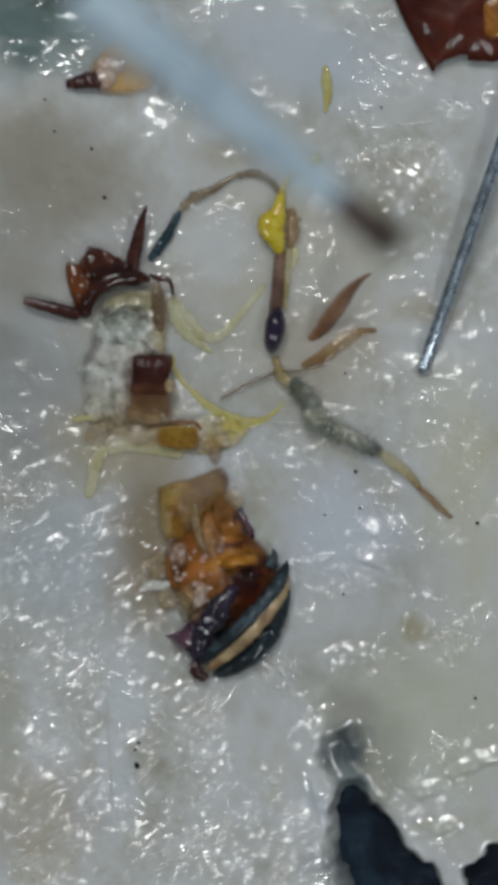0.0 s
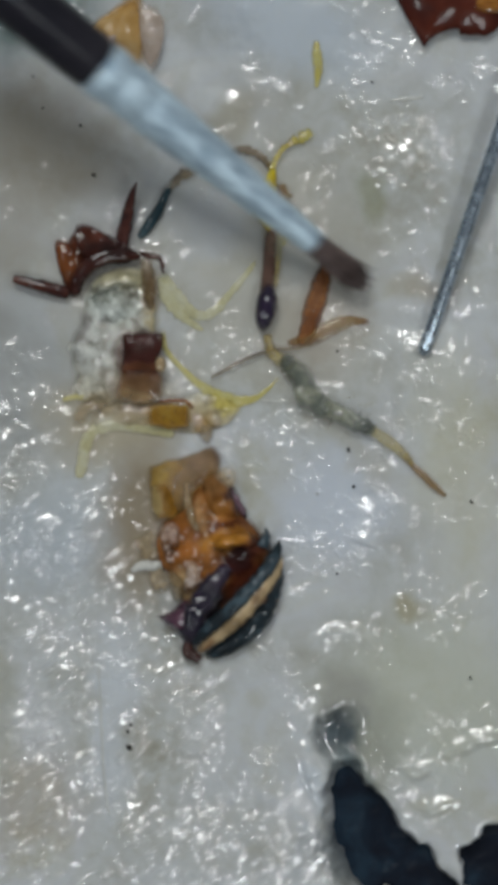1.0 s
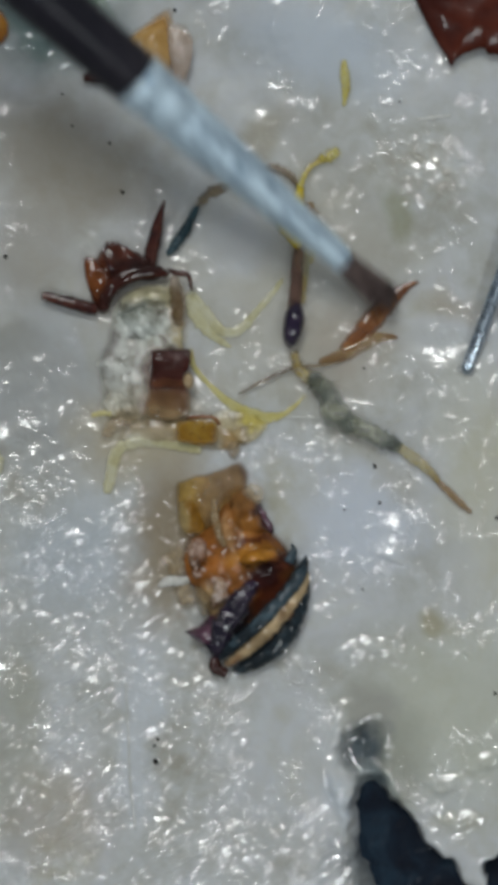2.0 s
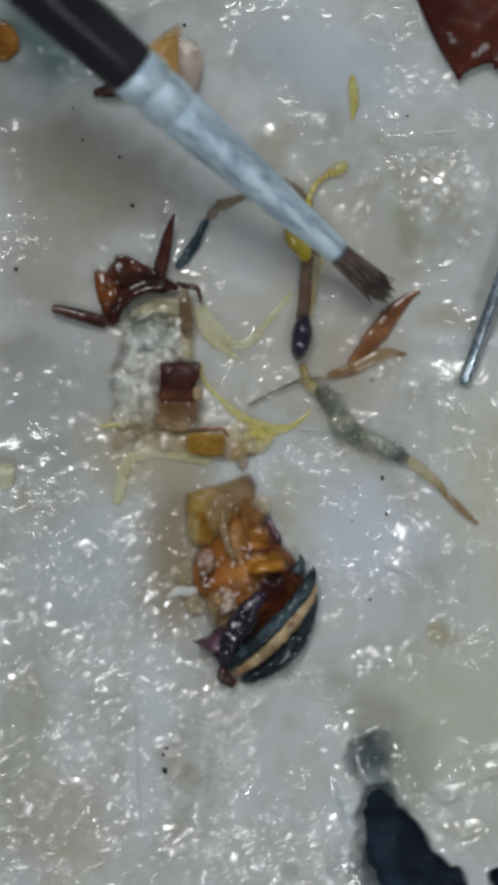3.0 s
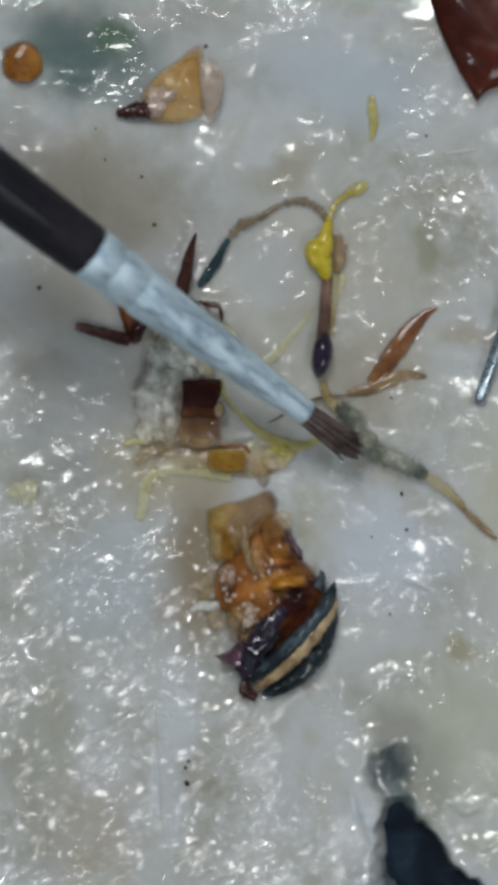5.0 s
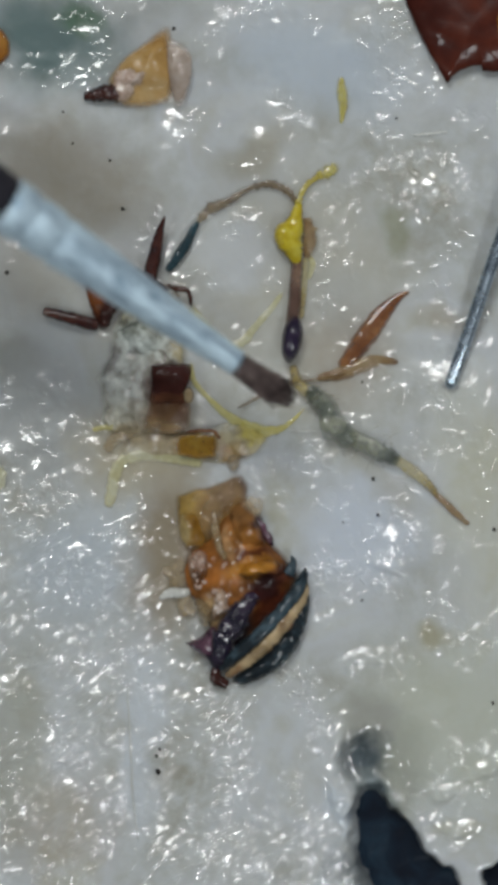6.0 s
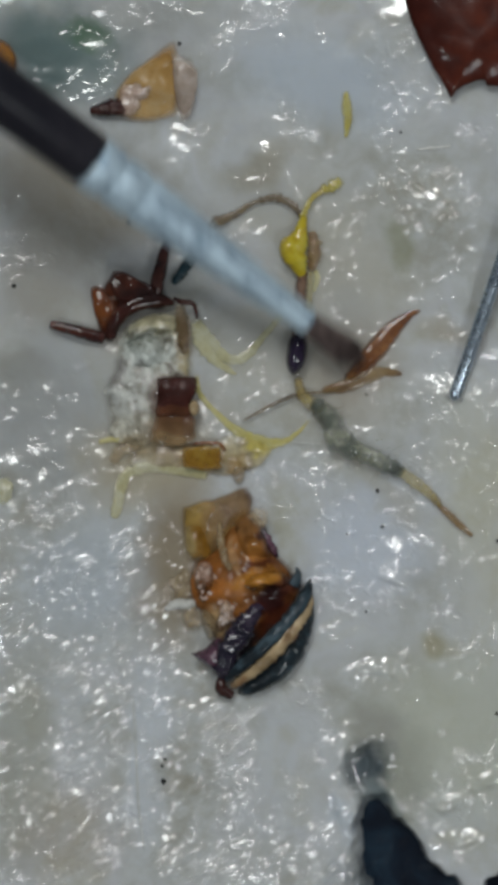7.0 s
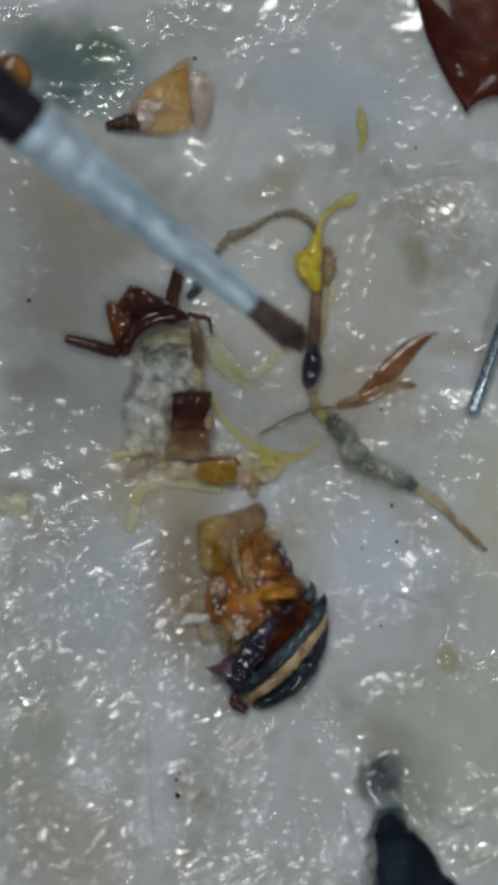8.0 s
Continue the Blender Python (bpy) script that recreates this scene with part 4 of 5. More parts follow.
    add("dark_lump", tube([(-0.60, -5.40, 0.95, 0.22), (-0.78, -5.80, 0.86, 0.36), (-0.84, -6.20, 0.62, 0.32), (-0.86, -6.52, 0.40, 0.14)], 0.75, 36, 24, 0.22, 1.6, 44), BLACK, "wet purple-black lump")
    add("dark_flap", flake([(-1.81, -5.82), (-1.42, -5.70), (-1.01, -5.38), (-0.66, -5.86), (-0.69, -6.42), (-1.14, -6.27), (-1.46, -6.10)], 0.5, 0.1, 0.25, 0.12, (0, 0), 45.0, 0.08), PURPLE)
    add("dark_band", tube([(-0.86, -6.58, 0.35, 0.12), (-0.33, -6.12, 0.92, 0.20), (0.30, -5.55, 1.08, 0.21), (0.93, -4.90, 1.02, 0.21), (1.40, -4.28, 0.8, 0.19), (1.57, -3.80, 0.5, 0.10)], 0.9, 44, 20, 0.10, seed=46), TEAL, "blue-black band")
    add("pale_band", tube([(-0.66, -6.80, 0.32, 0.12), (-0.02, -6.27, 0.84, 0.20), (0.59, -5.71, 0.98, 0.23), (1.08, -5.08, 0.92, 0.24), (1.46, -4.56, 0.7, 0.19), (1.60, -4.14, 0.5, 0.07)], 0.9, 44, 20, 0.18, 0.9, seed=47), SAND, "sand-coloured band")
    add("tip_band", tube([(-0.45, -6.98, 0.12, 0.10), (0.20, -6.62, 0.30, 0.30), (0.78, -6.14, 0.40, 0.36), (1.19, -5.54, 0.40, 0.32), (1.47, -4.92, 0.35, 0.22), (1.62, -4.36, 0.25, 0.06)], 1.0, 44, 20, 0.10, seed=48), TEAL, "blue-black abdomen tip")
    add("tip_hook", tube([(-0.91, -6.50, 0.4, 0.12), (-0.94, -6.82, 0.4, 0.18), (-0.62, -7.04, 0.3, 0.14)], 0.9, seed=49), HEAD)
    add("edge_spine", tube([(1.10, -3.94, 0.6, 0.2), (1.23, -3.58, 0.6, 0.12), (1.17, -3.38, 0.65, 0.02)], 0.9, seed=50), TEAL)
    add("edge_spine", tube([(1.42, -4.22, 0.5, 0.2), (1.55, -3.94, 0.5, 0.10), (1.58, -3.70, 0.5, 0.02)], 0.9, seed=51), TEAL)
    add("white_thread", tube([(-2.54, -4.61, 0.15, 0.06), (-2.22, -4.45, 0.2, 0.16), (-1.90, -4.45, 0.22, 0.16), (-1.65, -4.38, 0.3, 0.10)], 0.8, seed=52), WHITE, "white wet shred of tissue")
    add("side_shred", blob(-2.10, -3.94, 0.06, 0.40, 0.40, 0.13, 0, 0.6, 2.2, 53.0, 4), TAN)
    add("side_shred", blob(-1.74, -4.82, 0.06, 0.28, 0.5, 0.14, 0, 0.6, 2.2, 54.0, 4), TAN)


forebody()
abdomen()


# ---- loose legs and gland ----
def arched_leg():
    t = thing("insect_limb", -0.18, 6.14, ground(-0.18, 6.14), "arched insect leg with a blue-black foot and black shin", "insect limb", "loose insect limbs")

    def add(name, bm, mat, label=""):
        return placed(part(name, bm, mat, None, label), t)

    add("foot", tube([(-2.32, 4.62, 0.2, 0.08), (-2.13, 4.86, 0.22, 0.14), (-1.81, 5.34, 0.25, 0.14), (-1.46, 6.02, 0.25, 0.08)], 0.8, rough=0.2, seed=61), FOOT, "blue-black foot")
    add("shank", tube([(-1.49, 5.95, 0.18, 0.08), (-1.10, 6.38, 0.2, 0.16), (-0.58, 6.59, 0.18, 0.13), (-0.02, 6.94, 0.18, 0.08), (0.62, 7.07, 0.18, 0.13), (1.14, 6.82, 0.25, 0.10), (1.34, 6.46, 0.25, 0.08)], 0.55, 70, 16, 0.40, 0.7, 62), UMBER, "thin umber shank")
    add("thigh", tube([(1.38, 5.02, 0.3, 0.14), (1.30, 4.38, 0.32, 0.18), (1.26, 3.58, 0.34, 0.20), (1.18, 2.94, 0.32, 0.20)], 0.8, seed=63), THIGH, "reddish brown thigh")
    add("thigh_edge", tube([(1.58, 5.02, 0.25, 0.08), (1.55, 4.22, 0.25, 0.10), (1.46, 3.26, 0.25, 0.07)], 0.7, seed=64), STRAW)
    add("knee", blob(1.20, 2.70, 0.36, 0.30, 0.66, 0.34, -8, 0.08, 1.5, 65.0, 4), KNEE, "polished black knee")


def slate_leg():
    t = thing("insect_limb", 2.86, 0.22, ground(2.86, 0.22), "grey-green hairy insect leg tapering to a rust foot", "insect limb", "loose insect limbs")

    def add(name, bm, mat, label=""):
        return placed(part(name, bm, mat, None, label), t)

    add("hip", tube([(1.23, 1.98, 0.2, 0.12), (1.34, 1.50, 0.22, 0.17), (1.58, 1.26, 0.25, 0.2), (1.98, 1.02, 0.3, 0.2)], 0.8, seed=71), STRAW)
    add("thigh", tube([(1.66, 1.34, 0.3, 0.18), (2.03, 0.86, 0.38, 0.38), (2.46, 0.22, 0.40, 0.42), (2.94, -0.21, 0.35, 0.28)], 0.8, 44, 24, rough=0.24, seed=72), SLATE, "grey-green mottled thigh")
    add("shin", tube([(2.74, 0.06, 0.3, 0.2), (3.18, -0.22, 0.32, 0.30), (3.66, -0.45, 0.3, 0.30), (4.22, -0.74, 0.25, 0.18)], 0.8, rough=0.2, seed=73), SLATE)
    add("ankle", tube([(4.06, -0.61, 0.25, 0.16), (4.54, -0.98, 0.22, 0.20), (4.98, -1.34, 0.2, 0.15), (5.30, -1.70, 0.15, 0.08)], 0.7, rough=0.15, seed=74), STRAW, "straw-coloured ankle")
    add("foot", tube([(5.20, -1.62, 0.15, 0.07), (5.50, -1.90, 0.18, 0.11), (5.82, -2.21, 0.16, 0.11), (6.19, -2.53, 0.1, 0.06)], 0.7, rough=0.2, seed=75), OLIVE, "amber-brown foot")
    hairs = bmesh.new()
    for i in range(22):
        f = random.random()
        x, y = 1.90, 1.10
        x2, y2 = 4.14, -0.74
        bx, by = x + (x2 - x) * f, y + (y2 - y) * f
        s = random.choice((-1, 1))
        a = random.uniform(0.5, 1.1)
        tube([(bx + s * 0.18, by + s * 0.2, 0.42, 0.014), (bx + s * 0.35 * a, by + s * 0.36 * a - 0.05, 0.35, 0.010), (bx + s * 0.5 * a + 0.1, by + s * 0.5 * a - 0.1, 0.22, 0.004)], 1, 4, 4, 0, bm=hairs)
    add("hair", hairs, STRAW)


def yellow_gland():
    t = thing("yellow_gland", 1.26, 5.66, ground(1.26, 5.66), "bright yellow gland with a trailing thread", "gland")

    def add(name, bm, mat, label=""):
        return placed(part(name, bm, mat, None, label), t)

    add("body", tube([(1.39, 6.54, 0.35, 0.10), (1.30, 6.06, 0.42, 0.22), (1.10, 5.58, 0.45, 0.40), (1.26, 5.10, 0.4, 0.24), (1.39, 4.78, 0.3, 0.10)], 0.8, rough=0.15, seed=81), YELLOW)
    add("side", tube([(1.58, 6.12, 0.20, 0.10), (1.70, 5.80, 0.28, 0.20), (1.68, 5.40, 0.26, 0.22), (1.62, 4.98, 0.2, 0.10)], 0.6, 30, 16, 0.35, 2.2, 82), OLIVE, "olive-brown side of the gland")
    add("thread", tube([(1.36, 6.38, 0.3, 0.12), (1.49, 6.82, 0.24, 0.10), (1.78, 7.20, 0.16, 0.09), (2.13, 7.36, 0.10, 0.17), (2.48, 7.62, 0.06, 0.13)], 0.5, 40, rough=0.5, seed=83), THREAD, "yellow trailing thread")
    add("smear", tube([(1.71, 5.02, 0.1, 0.07), (1.78, 4.78, 0.12, 0.12), (1.66, 4.38, 0.1, 0.06)], 0.5, seed=84), LEMON)


arched_leg()
slate_leg()
yellow_gland()


# ---- torn blades that the brush stirs ----
def blade(name, pts, flat, seed, mat, label):
    x, y = pts[0][:2]
    t = thing(name, x, y, ground(x, y), label, "insect fragment", "torn mouthpart blades")
    placed(part("blade", tube(pts, flat, 32, 14, 0.12, seed=seed), mat), t)
    return t


LEAF = blade("mouthpart_blade", [(2.53, 1.92, 0.16, 0.12), (2.94, 2.30, 0.22, 0.26), (3.39, 2.94, 0.26, 0.31), (3.81, 3.49, 0.26, 0.24), (4.17, 3.86, 0.26, 0.13), (4.51, 4.05, 0.2, 0.05)], 0.35, 91, RUST, "rust-brown leaf-shaped mouthpart blade")
SPUR = blade("mouthpart_blade", [(1.90, 1.60, 0.12, 0.09), (2.54, 1.73, 0.18, 0.20), (3.18, 1.98, 0.2, 0.22), (3.66, 2.11, 0.2, 0.16), (4.21, 2.05, 0.14, 0.06)], 0.4, 92, OLIVE, "narrow olive-amber mouthpart blade")


# ---- flakes round about ----
def scrap(name, label, category, group=""):
    def make(x, y, pieces):
        t = thing(name, x, y, ground(x, y), label, category, group)
        for pname, bm, mat, lab in pieces:
            placed(part(pname, bm, mat, None, lab), t)
        return t
    return make


scrap("wing_case_flake", "large glossy mahogany flake with a torn edge", "insect fragment")(6.06, 11.58, [
    ("plate", flake([(3.98, 13.66), (4.43, 12.06), (4.94, 10.94), (5.39, 10.18), (5.55, 9.89), (5.74, 10.11), (6.10, 10.30), (6.48, 10.37), (6.58, 10.22), (7.02, 10.21), (7.42, 10.27), (8.30, 11.26), (8.62, 13.18), (7.34, 14.62), (5.42, 14.62)], 0.35, 0.12, 0.35, 0.08, (0, 0), 101.0, 0.02), MAHOGANY, ""),
    ("inner_plate", flake([(6.83, 11.90), (7.42, 12.22), (8.14, 11.90), (8.22, 10.94), (7.58, 10.78), (6.90, 10.94)], 0.62, 0.08, 0.12, 0.04, (0, 0), 102.0), AMBER, "amber inner plate")])

scrap("amber_flake", "amber flake of cuticle with a pinkish rim", "insect fragment")(-2.98, 10.14, [
    ("body", flake([(-4.02, 9.98), (-3.62, 10.54), (-2.93, 11.10), (-2.32, 11.49), (-2.16, 10.94), (-2.13, 9.58), (-2.74, 9.25), (-3.50, 9.22), (-3.92, 9.41)], 0.12, 0.14, 0.28, 0.14, (0, 0), 103.0), HONEY, ""),
    ("rim", flake([(-2.38, 11.20), (-1.97, 11.07), (-1.62, 10.66), (-1.65, 9.98), (-1.84, 9.28), (-2.13, 9.28), (-2.29, 10.14)], 0.30, 0.10, 0.12, 0.12, (0, 0), 104.0, 0.08), ROSE, "pinkish pale rim"),
    ("tip", tube([(-4.66, 9.50, 0.15, 0.10), (-4.30, 9.57, 0.25, 0.20), (-3.94, 9.63, 0.3, 0.25), (-3.62, 9.50, 0.3, 0.18)], 0.8, rough=0.25, seed=105), CHITIN, "dark wet tip"),
    # pale lumpy body whose colour stands in for the wet shine
    ("painted_sheen", blob(-3.46, 9.86, 0.27, 0.46, 0.36, 0.12, 20, 0.6, 3.4, 106.0, 4), GLINT_PINK, "")])

scrap("amber_flake", "small orange-amber flake of cuticle on the wax", "insect fragment")(-7.22, 10.94, [
    ("body", flake([(-7.86, 11.34), (-7.30, 11.55), (-6.90, 11.34), (-6.74, 10.86), (-6.93, 10.46), (-7.38, 10.34), (-7.89, 10.62)], 0.10, 0.10, 0.14, 0.10, (0, 0), 107.0), AMBER, "")])

scrap("fat_crumb", "cream-yellow crumb of fat on the wax", "insect fragment")(-7.18, -1.22, [
    ("body", blob(-7.22, -1.25, 0.12, 0.48, 0.42, 0.24, 10, 0.3, 1.8, 108.0, 4), CREAM, "")])

scrap("yellow_thread", "short yellow thread of tissue on the wax", "tissue thread")(2.61, 9.50, [
    ("strand", tube([(2.58, 10.11, 0.10, 0.08), (2.61, 9.66, 0.12, 0.17), (2.64, 9.22, 0.1, 0.13), (2.58, 8.77, 0.05, 0.05)], 0.5, rough=0.15, seed=109), THREAD, "")])

scrap("fine_strand", "thin straw-brown insect hair across the wax", "hair")(0.46, 1.15, [
    ("shaft", tube([(-0.34, 0.74, 0.20, 0.035), (0.22, 1.05, 0.28, 0.06), (0.75, 1.32, 0.32, 0.07), (1.26, 1.50, 0.3, 0.06), (2.06, 1.58, 0.25, 0.04), (2.70, 1.73, 0.2, 0.02)], 0.8, 30, 8, 0.2, seed=110), UMBER, "")])
scrap("fine_strand", "short white fibre lying on the wax", "hair")(1.42, 0.11, [
    ("shaft", tube([(0.99, 0.14, 0.10, 0.022), (1.46, 0.11, 0.12, 0.026), (1.94, 0.08, 0.10, 0.02)], 0.8, 12, 8, 0.05, seed=111), WHITE, "")])
# white streak, built as a short pale tube
scrap("fine_strand", "stout white streak lying on the wax", "hair")(5.07, 8.48, [
    ("shaft", tube([(4.59, 8.43, 0.04, 0.03), (5.07, 8.48, 0.07, 0.055), (5.58, 8.54, 0.05, 0.03)], 0.7, 14, 8, 0.15, seed=113), WHITE, "")])
scrap("fine_strand", "long faint white scratch fibre on the wax", "hair")(-3.34, -9.06, [
    ("shaft", tube([(-3.44, -7.14, 0.03, 0.02), (-3.36, -8.58, 0.04, 0.03), (-3.28, -10.18, 0.04, 0.03), (-3.12, -11.46, 0.03, 0.02)], 0.6, 24, 6, 0.05, seed=112), WHITE, "")])


def grains():
    spots = [(3.50, -1.25, 0.085), (3.63, -2.24, 0.06), (2.64, -2.46, 0.05), (-2.58, -9.50, 0.10), (-2.61, -9.06, 0.05), (-2.53, -8.86, 0.05),
             (-5.26, 9.10, 0.06), (-3.57, 6.38, 0.09), (-6.83, 4.58, 0.07), (-2.13, 11.46, 0.07), (-4.98, 8.22, 0.05), (4.14, 8.94, 0.04),
             (3.18, -4.66, 0.05), (6.86, -7.54, 0.06), (6.90, -2.66, 0.06), (-3.94, 7.74, 0.05), (3.18, 1.50, 0.04)]
    for i, (x, y, r) in enumerate(spots):
        r *= 0.8
        t = blob(0, 0, -ground(0, 0), r, r * random.uniform(0.6, 1.2), r * 0.7, random.uniform(0, 180), 0.4, 6, i * 1.9, 2)
        ob = part("soot_grain", t, SOOT)
        ob.location = (x * MM, y * MM, (wax_height(x, y) + r * 0.4) * MM)
        tagged(ob, "tiny black grain of dirt on the wax", "grain", "grains on the wax")


grains()


# ---- pin ----
def pin():
    x, y = 5.65, 1.44
    t = thing("insect_pin", x, y, wax_height(x, y), "polished steel insect pin stuck slanting into the wax", "pin")
    way = Vector((1.46, 4.30, 0.45)).normalized()
    turn = way.to_track_quat("Z", "Y").to_matrix().to_4x4()
    prof = [(-0.10, 0.03), (-0.02, 0.13), (0.10, 0.175)] + [(0.10 + i * 1.3, 0.185) for i in range(1, 22)] + [(28.8, 0.17), (28.9, 0.05)]
    bm = lathe(prof, 20)
    bm.transform(turn)
    bm.transform(Matrix.Translation((0, 0, 0.12)))
    part("shaft", bm, STEEL, t)
    cuff = tube([(0, 0, 0, 0.2), (0.02, 0.06, 0.02, 0.26), (0.04, 0.12, 0.0, 0.22)], 0.5, seed=5)
    cuff.transform(Matrix.Translation((-0.01, -0.05, -ground(0, 0))))
    part("wax_cuff", cuff, WAX, t, "smear of wax round the pin")
    return t


PIN = pin()


# ---- brush ----
BRUSH_PITCH, FERRULE_LENGTH = 20.0, 7.85


def brush():
    t = thing("paint_brush", 0, 0, 0, "fine paint brush, black handle, dented aluminium ferrule, brown bristles", "brush")
    n = FERRULE_LENGTH
    prof = [(-0.02, 0.32), (0.0, 0.36), (0.7, 0.40), (2.3, 0.50), (4.1, 0.605), (5.65, 0.685), (5.95, 0.71), (6.08, 0.645), (6.14, 0.645), (6.28, 0.715),
            (6.65, 0.725), (6.86, 0.745), (7.00, 0.68), (7.06, 0.68), (7.20, 0.75), (7.55, 0.76), (n, 0.75), (n + 0.02, 0.66)]
    bm = lathe(prof, 36)
    bmesh.ops.subdivide_edges(bm, edges=[e for e in bm.edges if abs(e.verts[0].co.z - e.verts[1].co.z) > 0.5], cuts=5)
    for v in bm.verts:
        w = 1 + 0.035 * noise.noise(v.co * 1.1) + 0.015 * noise.noise(v.co * 4)
        v.co.x, v.co.y = v.co.x * w, v.co.y * w
    part("ferrule", bm, FERRULE, t, "dented aluminium ferrule with two crimps")
    part("handle", lathe([(n - 0.1, 0.64), (n, 0.75), (n + 0.25, 0.775), (n + 4, 0.86), (n + 10, 1.00), (n + 20, 1.35), (n + 35, 1.5), (n + 60, 1.3), (n + 95, 0.9), (n + 118, 0.6), (n + 119.5, 0.3)], 28), LACQUER, t, "black lacquered handle")
    hairs = bmesh.new()
    for i in range(190):
        a, r = random.uniform(0, 2 * math.pi), math.sqrt(random.random())
        reach = random.uniform(1.45, 2.15) * (1.0 - 0.12 * r)
        spread = random.uniform(1.0, 1.75)
        x0, y0 = 0.29 * r * math.cos(a), 0.29 * r * math.sin(a)
        x1, y1 = x0 * spread + random.gauss(0, 0.03), y0 * spread + random.gauss(0, 0.03)
        rows = [(0.1, x0, y0, 0.040), (-reach * 0.5, x0 * 1.25, y0 * 1.25, 0.040), (-reach * 0.85, (x0 * 1.2 + x1) / 2, (y0 * 1.2 + y1) / 2, 0.032), (-reach, x1, y1, 0.012)]
        rings = [[hairs.verts.new((x + w * math.cos(q), y + w * math.sin(q), z)) for q in (0, 2.1, 4.2)] for z, x, y, w in rows]
        for p, q in zip(rings, rings[1:]):
            for j in range(3):
                hairs.faces.new((p[j], p[(j + 1) % 3], q[(j + 1) % 3], q[j]))
        hairs.faces.new(rings[-1])
    part("bristles", hairs, BRISTLE, t, "wet brown bristle tuft")
    return t


BRUSH = brush()


# ---- movement, millimetres and degrees ----
def motions():
    # seconds, end of the ferrule, heading of the handle
    strokes = [
        (0, 2.46, 5.19, 18.00, 142.5), (0.1, 2.52, 5.06, 18.00, 142.7), (0.2, 1.22, 4.83, 1.20, 139.4),
        (0.3, 2.36, 5.51, 16.00, 141.9), (0.4, 2.66, 5.63, 17.00, 143.1), (0.5, 2.55, 5.53, 2.00, 142.5),
        (0.6, 2.61, 4.85, 3.00, 140.0), (0.7, 1.94, 3.37, 1.20, 140.1), (0.8, 1.55, 4.38, 1.20, 141.6),
        (0.9, 1.87, 4.64, 1.30, 139.1), (1, 2.49, 4.43, 1.30, 141.9), (1.1, 3.81, 4.09, 1.40, 139.5),
        (1.2, 4.38, 3.86, 1.30, 140.0), (1.3, 3.22, 5.33, 5.00, 142.9), (1.4, 1.83, 5.00, 4.00, 143.8),
        (1.5, 2.19, 3.83, 1.30, 140.7), (1.6, 3.18, 3.72, 1.20, 138.3), (1.7, 4.04, 3.62, 1.20, 141.7),
        (1.8, 4.13, 4.19, 1.60, 139.5), (1.9, 2.68, 4.92, 3.00, 141.0), (2, 2.54, 4.44, 1.20, 140.1),
        (2.1, 3.72, 3.39, 1.20, 140.2), (2.2, 4.13, 3.40, 1.20, 140.3), (3.3, 1.73, 5.36, 1.60, 139.9),
        (3.4, 2.19, 4.30, 1.40, 140.3), (3.5, 1.56, 3.79, 4.00, 138.7), (3.6, 1.51, 4.91, 1.20, 140.3),
        (3.7, 1.64, 4.60, 1.20, 140.8), (3.8, 1.19, 5.63, 1.50, 141.3), (3.9, 1.17, 5.38, 2.20, 140.7),
        (4, 1.47, 4.92, 1.60, 140.9), (4.1, 1.02, 5.90, 2.00, 140.3), (4.2, -1.31, 4.14, 5.00, 143.5),
        (5.3, 1.20, 0.94, 1.20, 143.9), (5.4, 1.05, 1.69, 1.20, 143.2), (5.5, 1.50, 0.71, 1.10, 146.2),
        (5.6, 1.14, 1.61, 1.10, 145.6), (5.7, 0.46, 1.80, 1.10, 143.8), (5.8, 0.85, 1.72, 1.10, 144.8),
        (5.9, 0.38, 1.47, 1.20, 146.4), (6, -0.38, 1.96, 4.00, 145.8), (6.1, 0.18, 1.99, 1.20, 144.5),
        (6.2, -0.20, 2.14, 1.10, 145.2), (6.3, -0.53, 2.66, 1.10, 146.9), (6.4, -1.03, 3.10, 1.10, 147.5),
        (6.5, -1.04, 3.07, 1.10, 147.0), (6.6, -0.68, 3.17, 1.20, 146.9), (6.7, -0.00, 3.32, 1.40, 145.4),
        (6.8, -0.16, 3.30, 1.50, 145.3), (6.9, 1.72, 3.02, 1.20, 142.0), (7, 1.48, 3.49, 1.30, 144.2),
        (7.1, 1.85, 4.70, 1.30, 142.2), (7.2, 2.08, 4.52, 1.20, 144.2), (7.3, 1.72, 4.94, 1.20, 142.3),
        (7.4, 1.81, 4.90, 1.20, 143.9), (7.5, 2.06, 4.81, 1.20, 144.5), (7.6, 3.52, 3.95, 1.20, 142.4),
        (7.7, 3.22, 4.46, 1.30, 140.1), (7.8, 3.16, 5.85, 8.00, 144.4), (7.9, 1.57, 6.26, 13.00, 144.9),
        (7.95, -0.18, 4.52, 6.00, 142.3), (8, -0.51, 4.24, 6.00, 142.0),
    ]
    rows = []
    for t, x, y, z, yaw in strokes:
        up = radians(BRUSH_PITCH)
        way = Vector((math.cos(radians(yaw)) * math.cos(up), math.sin(radians(yaw)) * math.cos(up), math.sin(up)))
        m = way.to_track_quat("Z", "X").to_matrix().to_4x4()
        rows.append((t, Matrix.Translation((x * MM, y * MM, z * MM)) @ m))
    walk(BRUSH, rows)

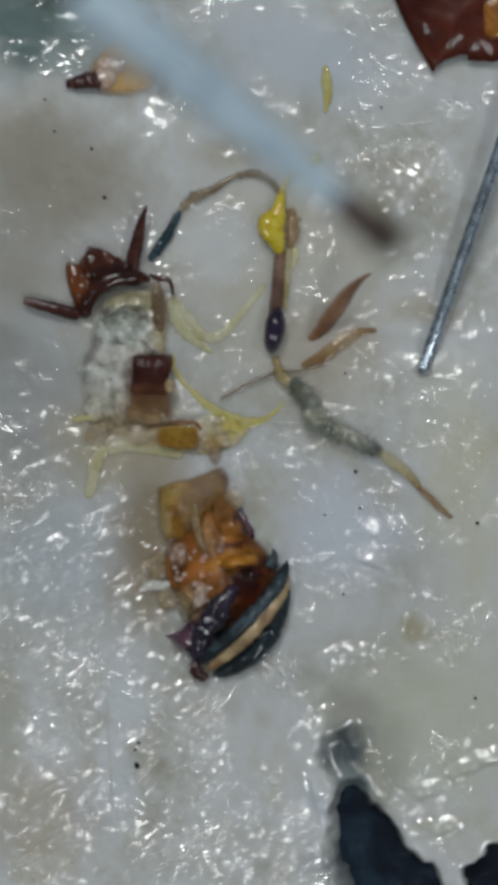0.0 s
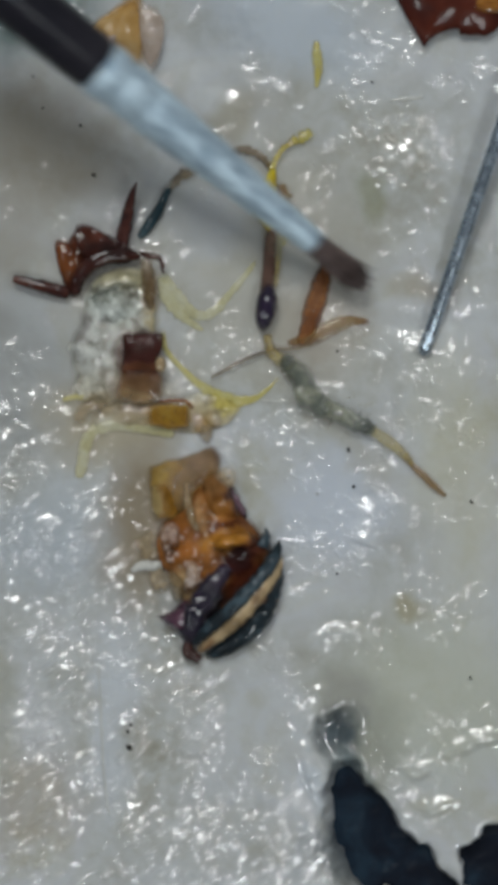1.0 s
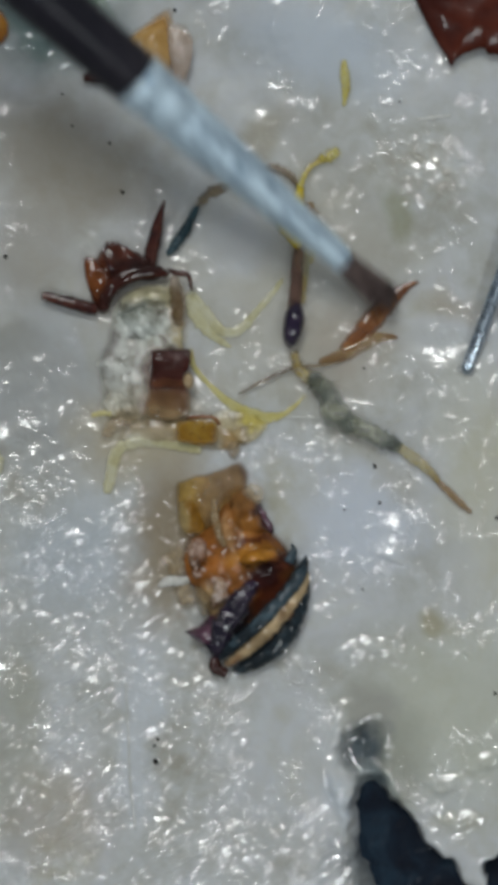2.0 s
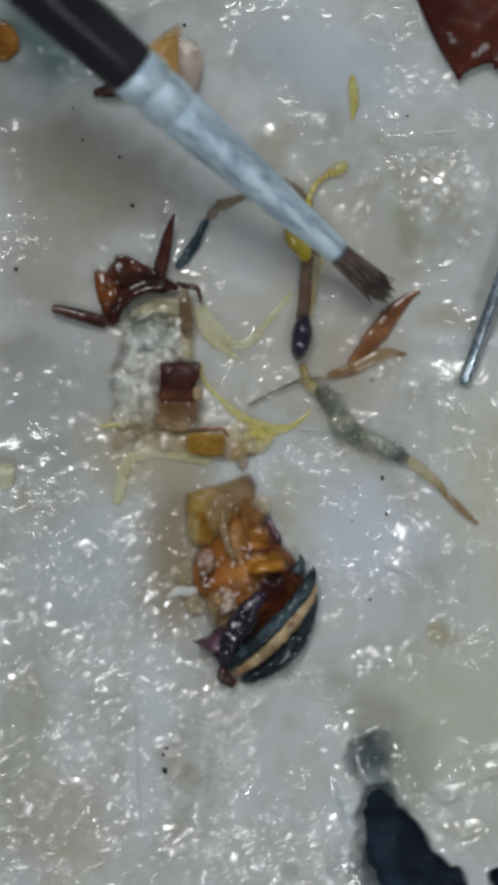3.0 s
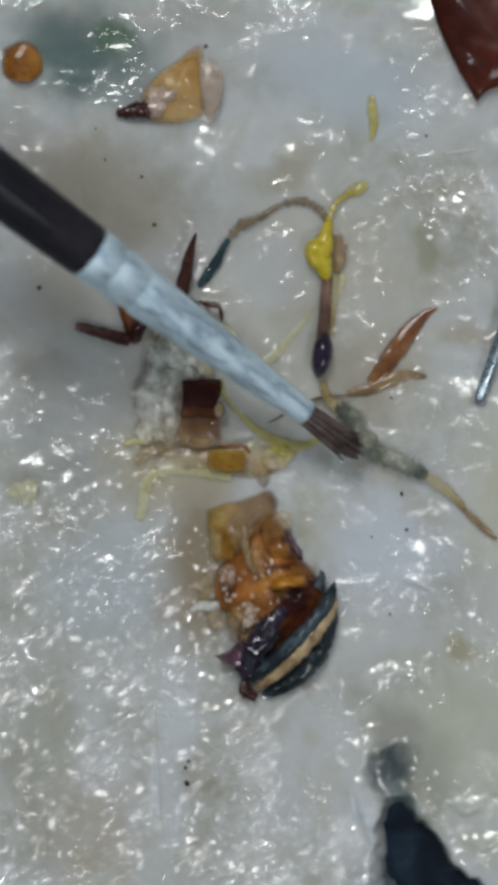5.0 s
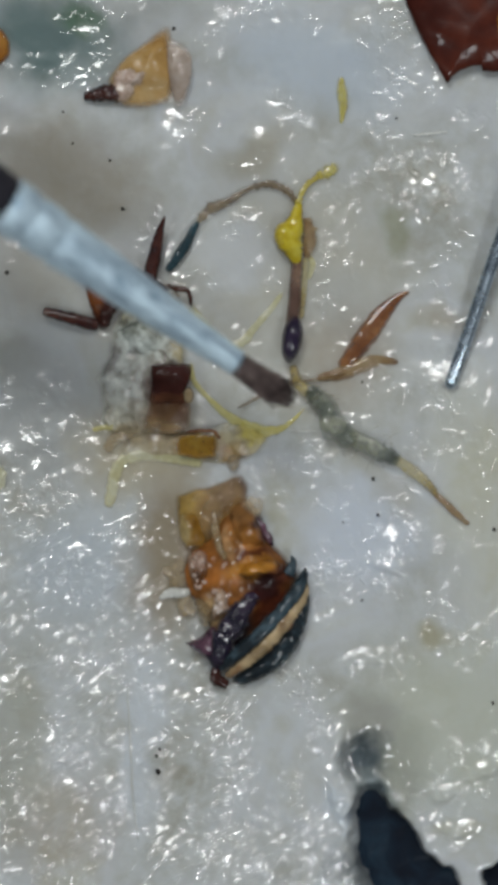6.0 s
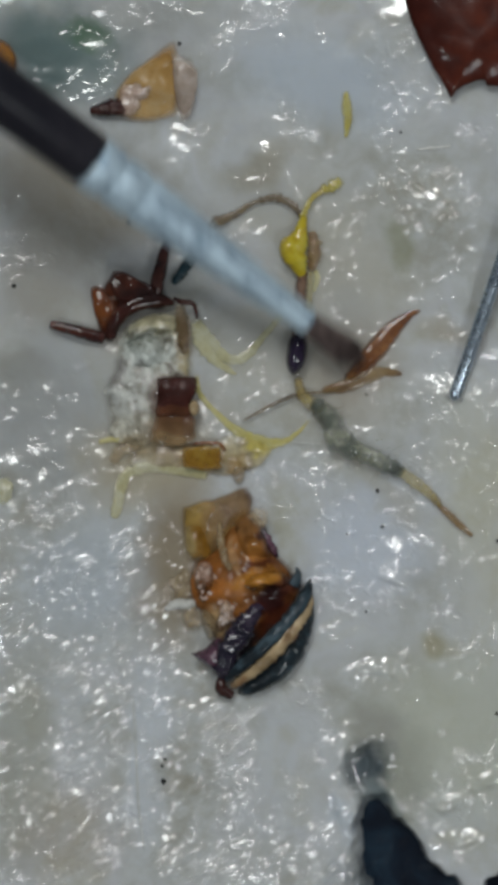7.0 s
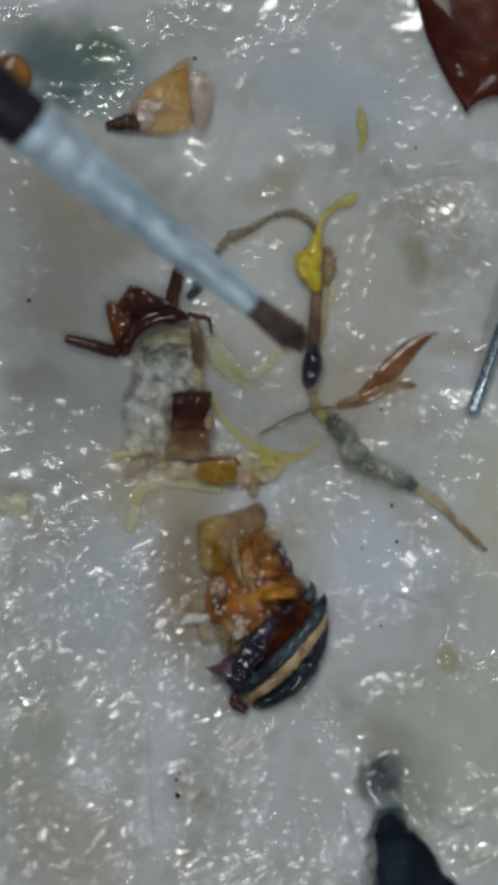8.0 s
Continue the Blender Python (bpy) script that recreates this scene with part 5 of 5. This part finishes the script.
    def shift(ob, steps, heading=0):
        """Steps of seconds, shift, turn and, about the blade's own line, lift of its tip and roll."""
        base = ob.location.copy()
        own = pose(0, 0, 0, 0, 0, heading)
        rows = []
        for t, dx, dy, turn, *tilt in steps:
            lift, roll = tilt or (0, 0)
            rows.append((t, Matrix.Translation(base + Vector((dx, dy, 0)) * MM) @ pose(0, 0, 0, 0, 0, turn) @ own @ pose(0, 0, 0, roll, -lift, 0) @ own.inverted()))
        walk(ob, rows)

    shift(PIN, [(0.0, -0.34, 0.14, 0), (0.5, -0.08, 0.06, 0), (1.0, -0.10, 0.02, 0), (1.5, 0.0, 0.04, 0), (2.0, 0.36, -0.02, -1), (2.2, 0.34, -0.02, -1),
                (3.3, 0.02, 0.0, 0), (3.5, 0.0, 0.0, 0), (4.0, 0.06, -0.02, 0), (5.5, -0.03, -0.05, 0), (6.5, 0.0, -0.06, 0), (7.0, 0.0, -0.03, 0), (7.5, 0.17, -0.07, 0), (8.0, 0.09, -0.04, 0)])
    shift(LEAF, [(0.0, -0.36, 0.52, 0, 32, 40), (0.6, -0.36, 0.52, 0, 32, 40), (0.7, -0.1, 0.2, 10, 10, 15), (1.0, -0.40, -0.26, 20), (1.5, -0.05, 0.1, 4), (2.2, 0.0, 0.05, -6), (3.3, 0.0, 0.0, 0),
                 (3.5, 0.05, 0.0, -2), (4.0, 0.0, 0.0, 2), (5.5, 0.0, 0.0, 0), (6.5, 0.0, 0.0, 0), (7.0, 0.05, -0.02, -4), (7.5, 0.0, 0.0, -6), (7.7, 0.05, 0.0, -9), (8.0, 0.0, -0.08, -8)], 47)
    shift(SPUR, [(0.0, 0.05, 0.08, 15), (0.6, 0.05, 0.08, 15), (0.7, 0.1, 0.0, 10), (1.0, -0.1, 0.1, 4), (1.5, 0.0, 0.0, 2), (2.2, 0.0, 0.05, 8), (3.3, 0.0, 0.0, 4),
                 (4.0, 0.0, 0.0, 4), (5.5, 0.0, 0.0, 0), (6.5, 0.0, 0.0, 0), (7.5, 0.0, 0.0, 2), (8.0, 0.0, 0.0, 3)], 11)


motions()
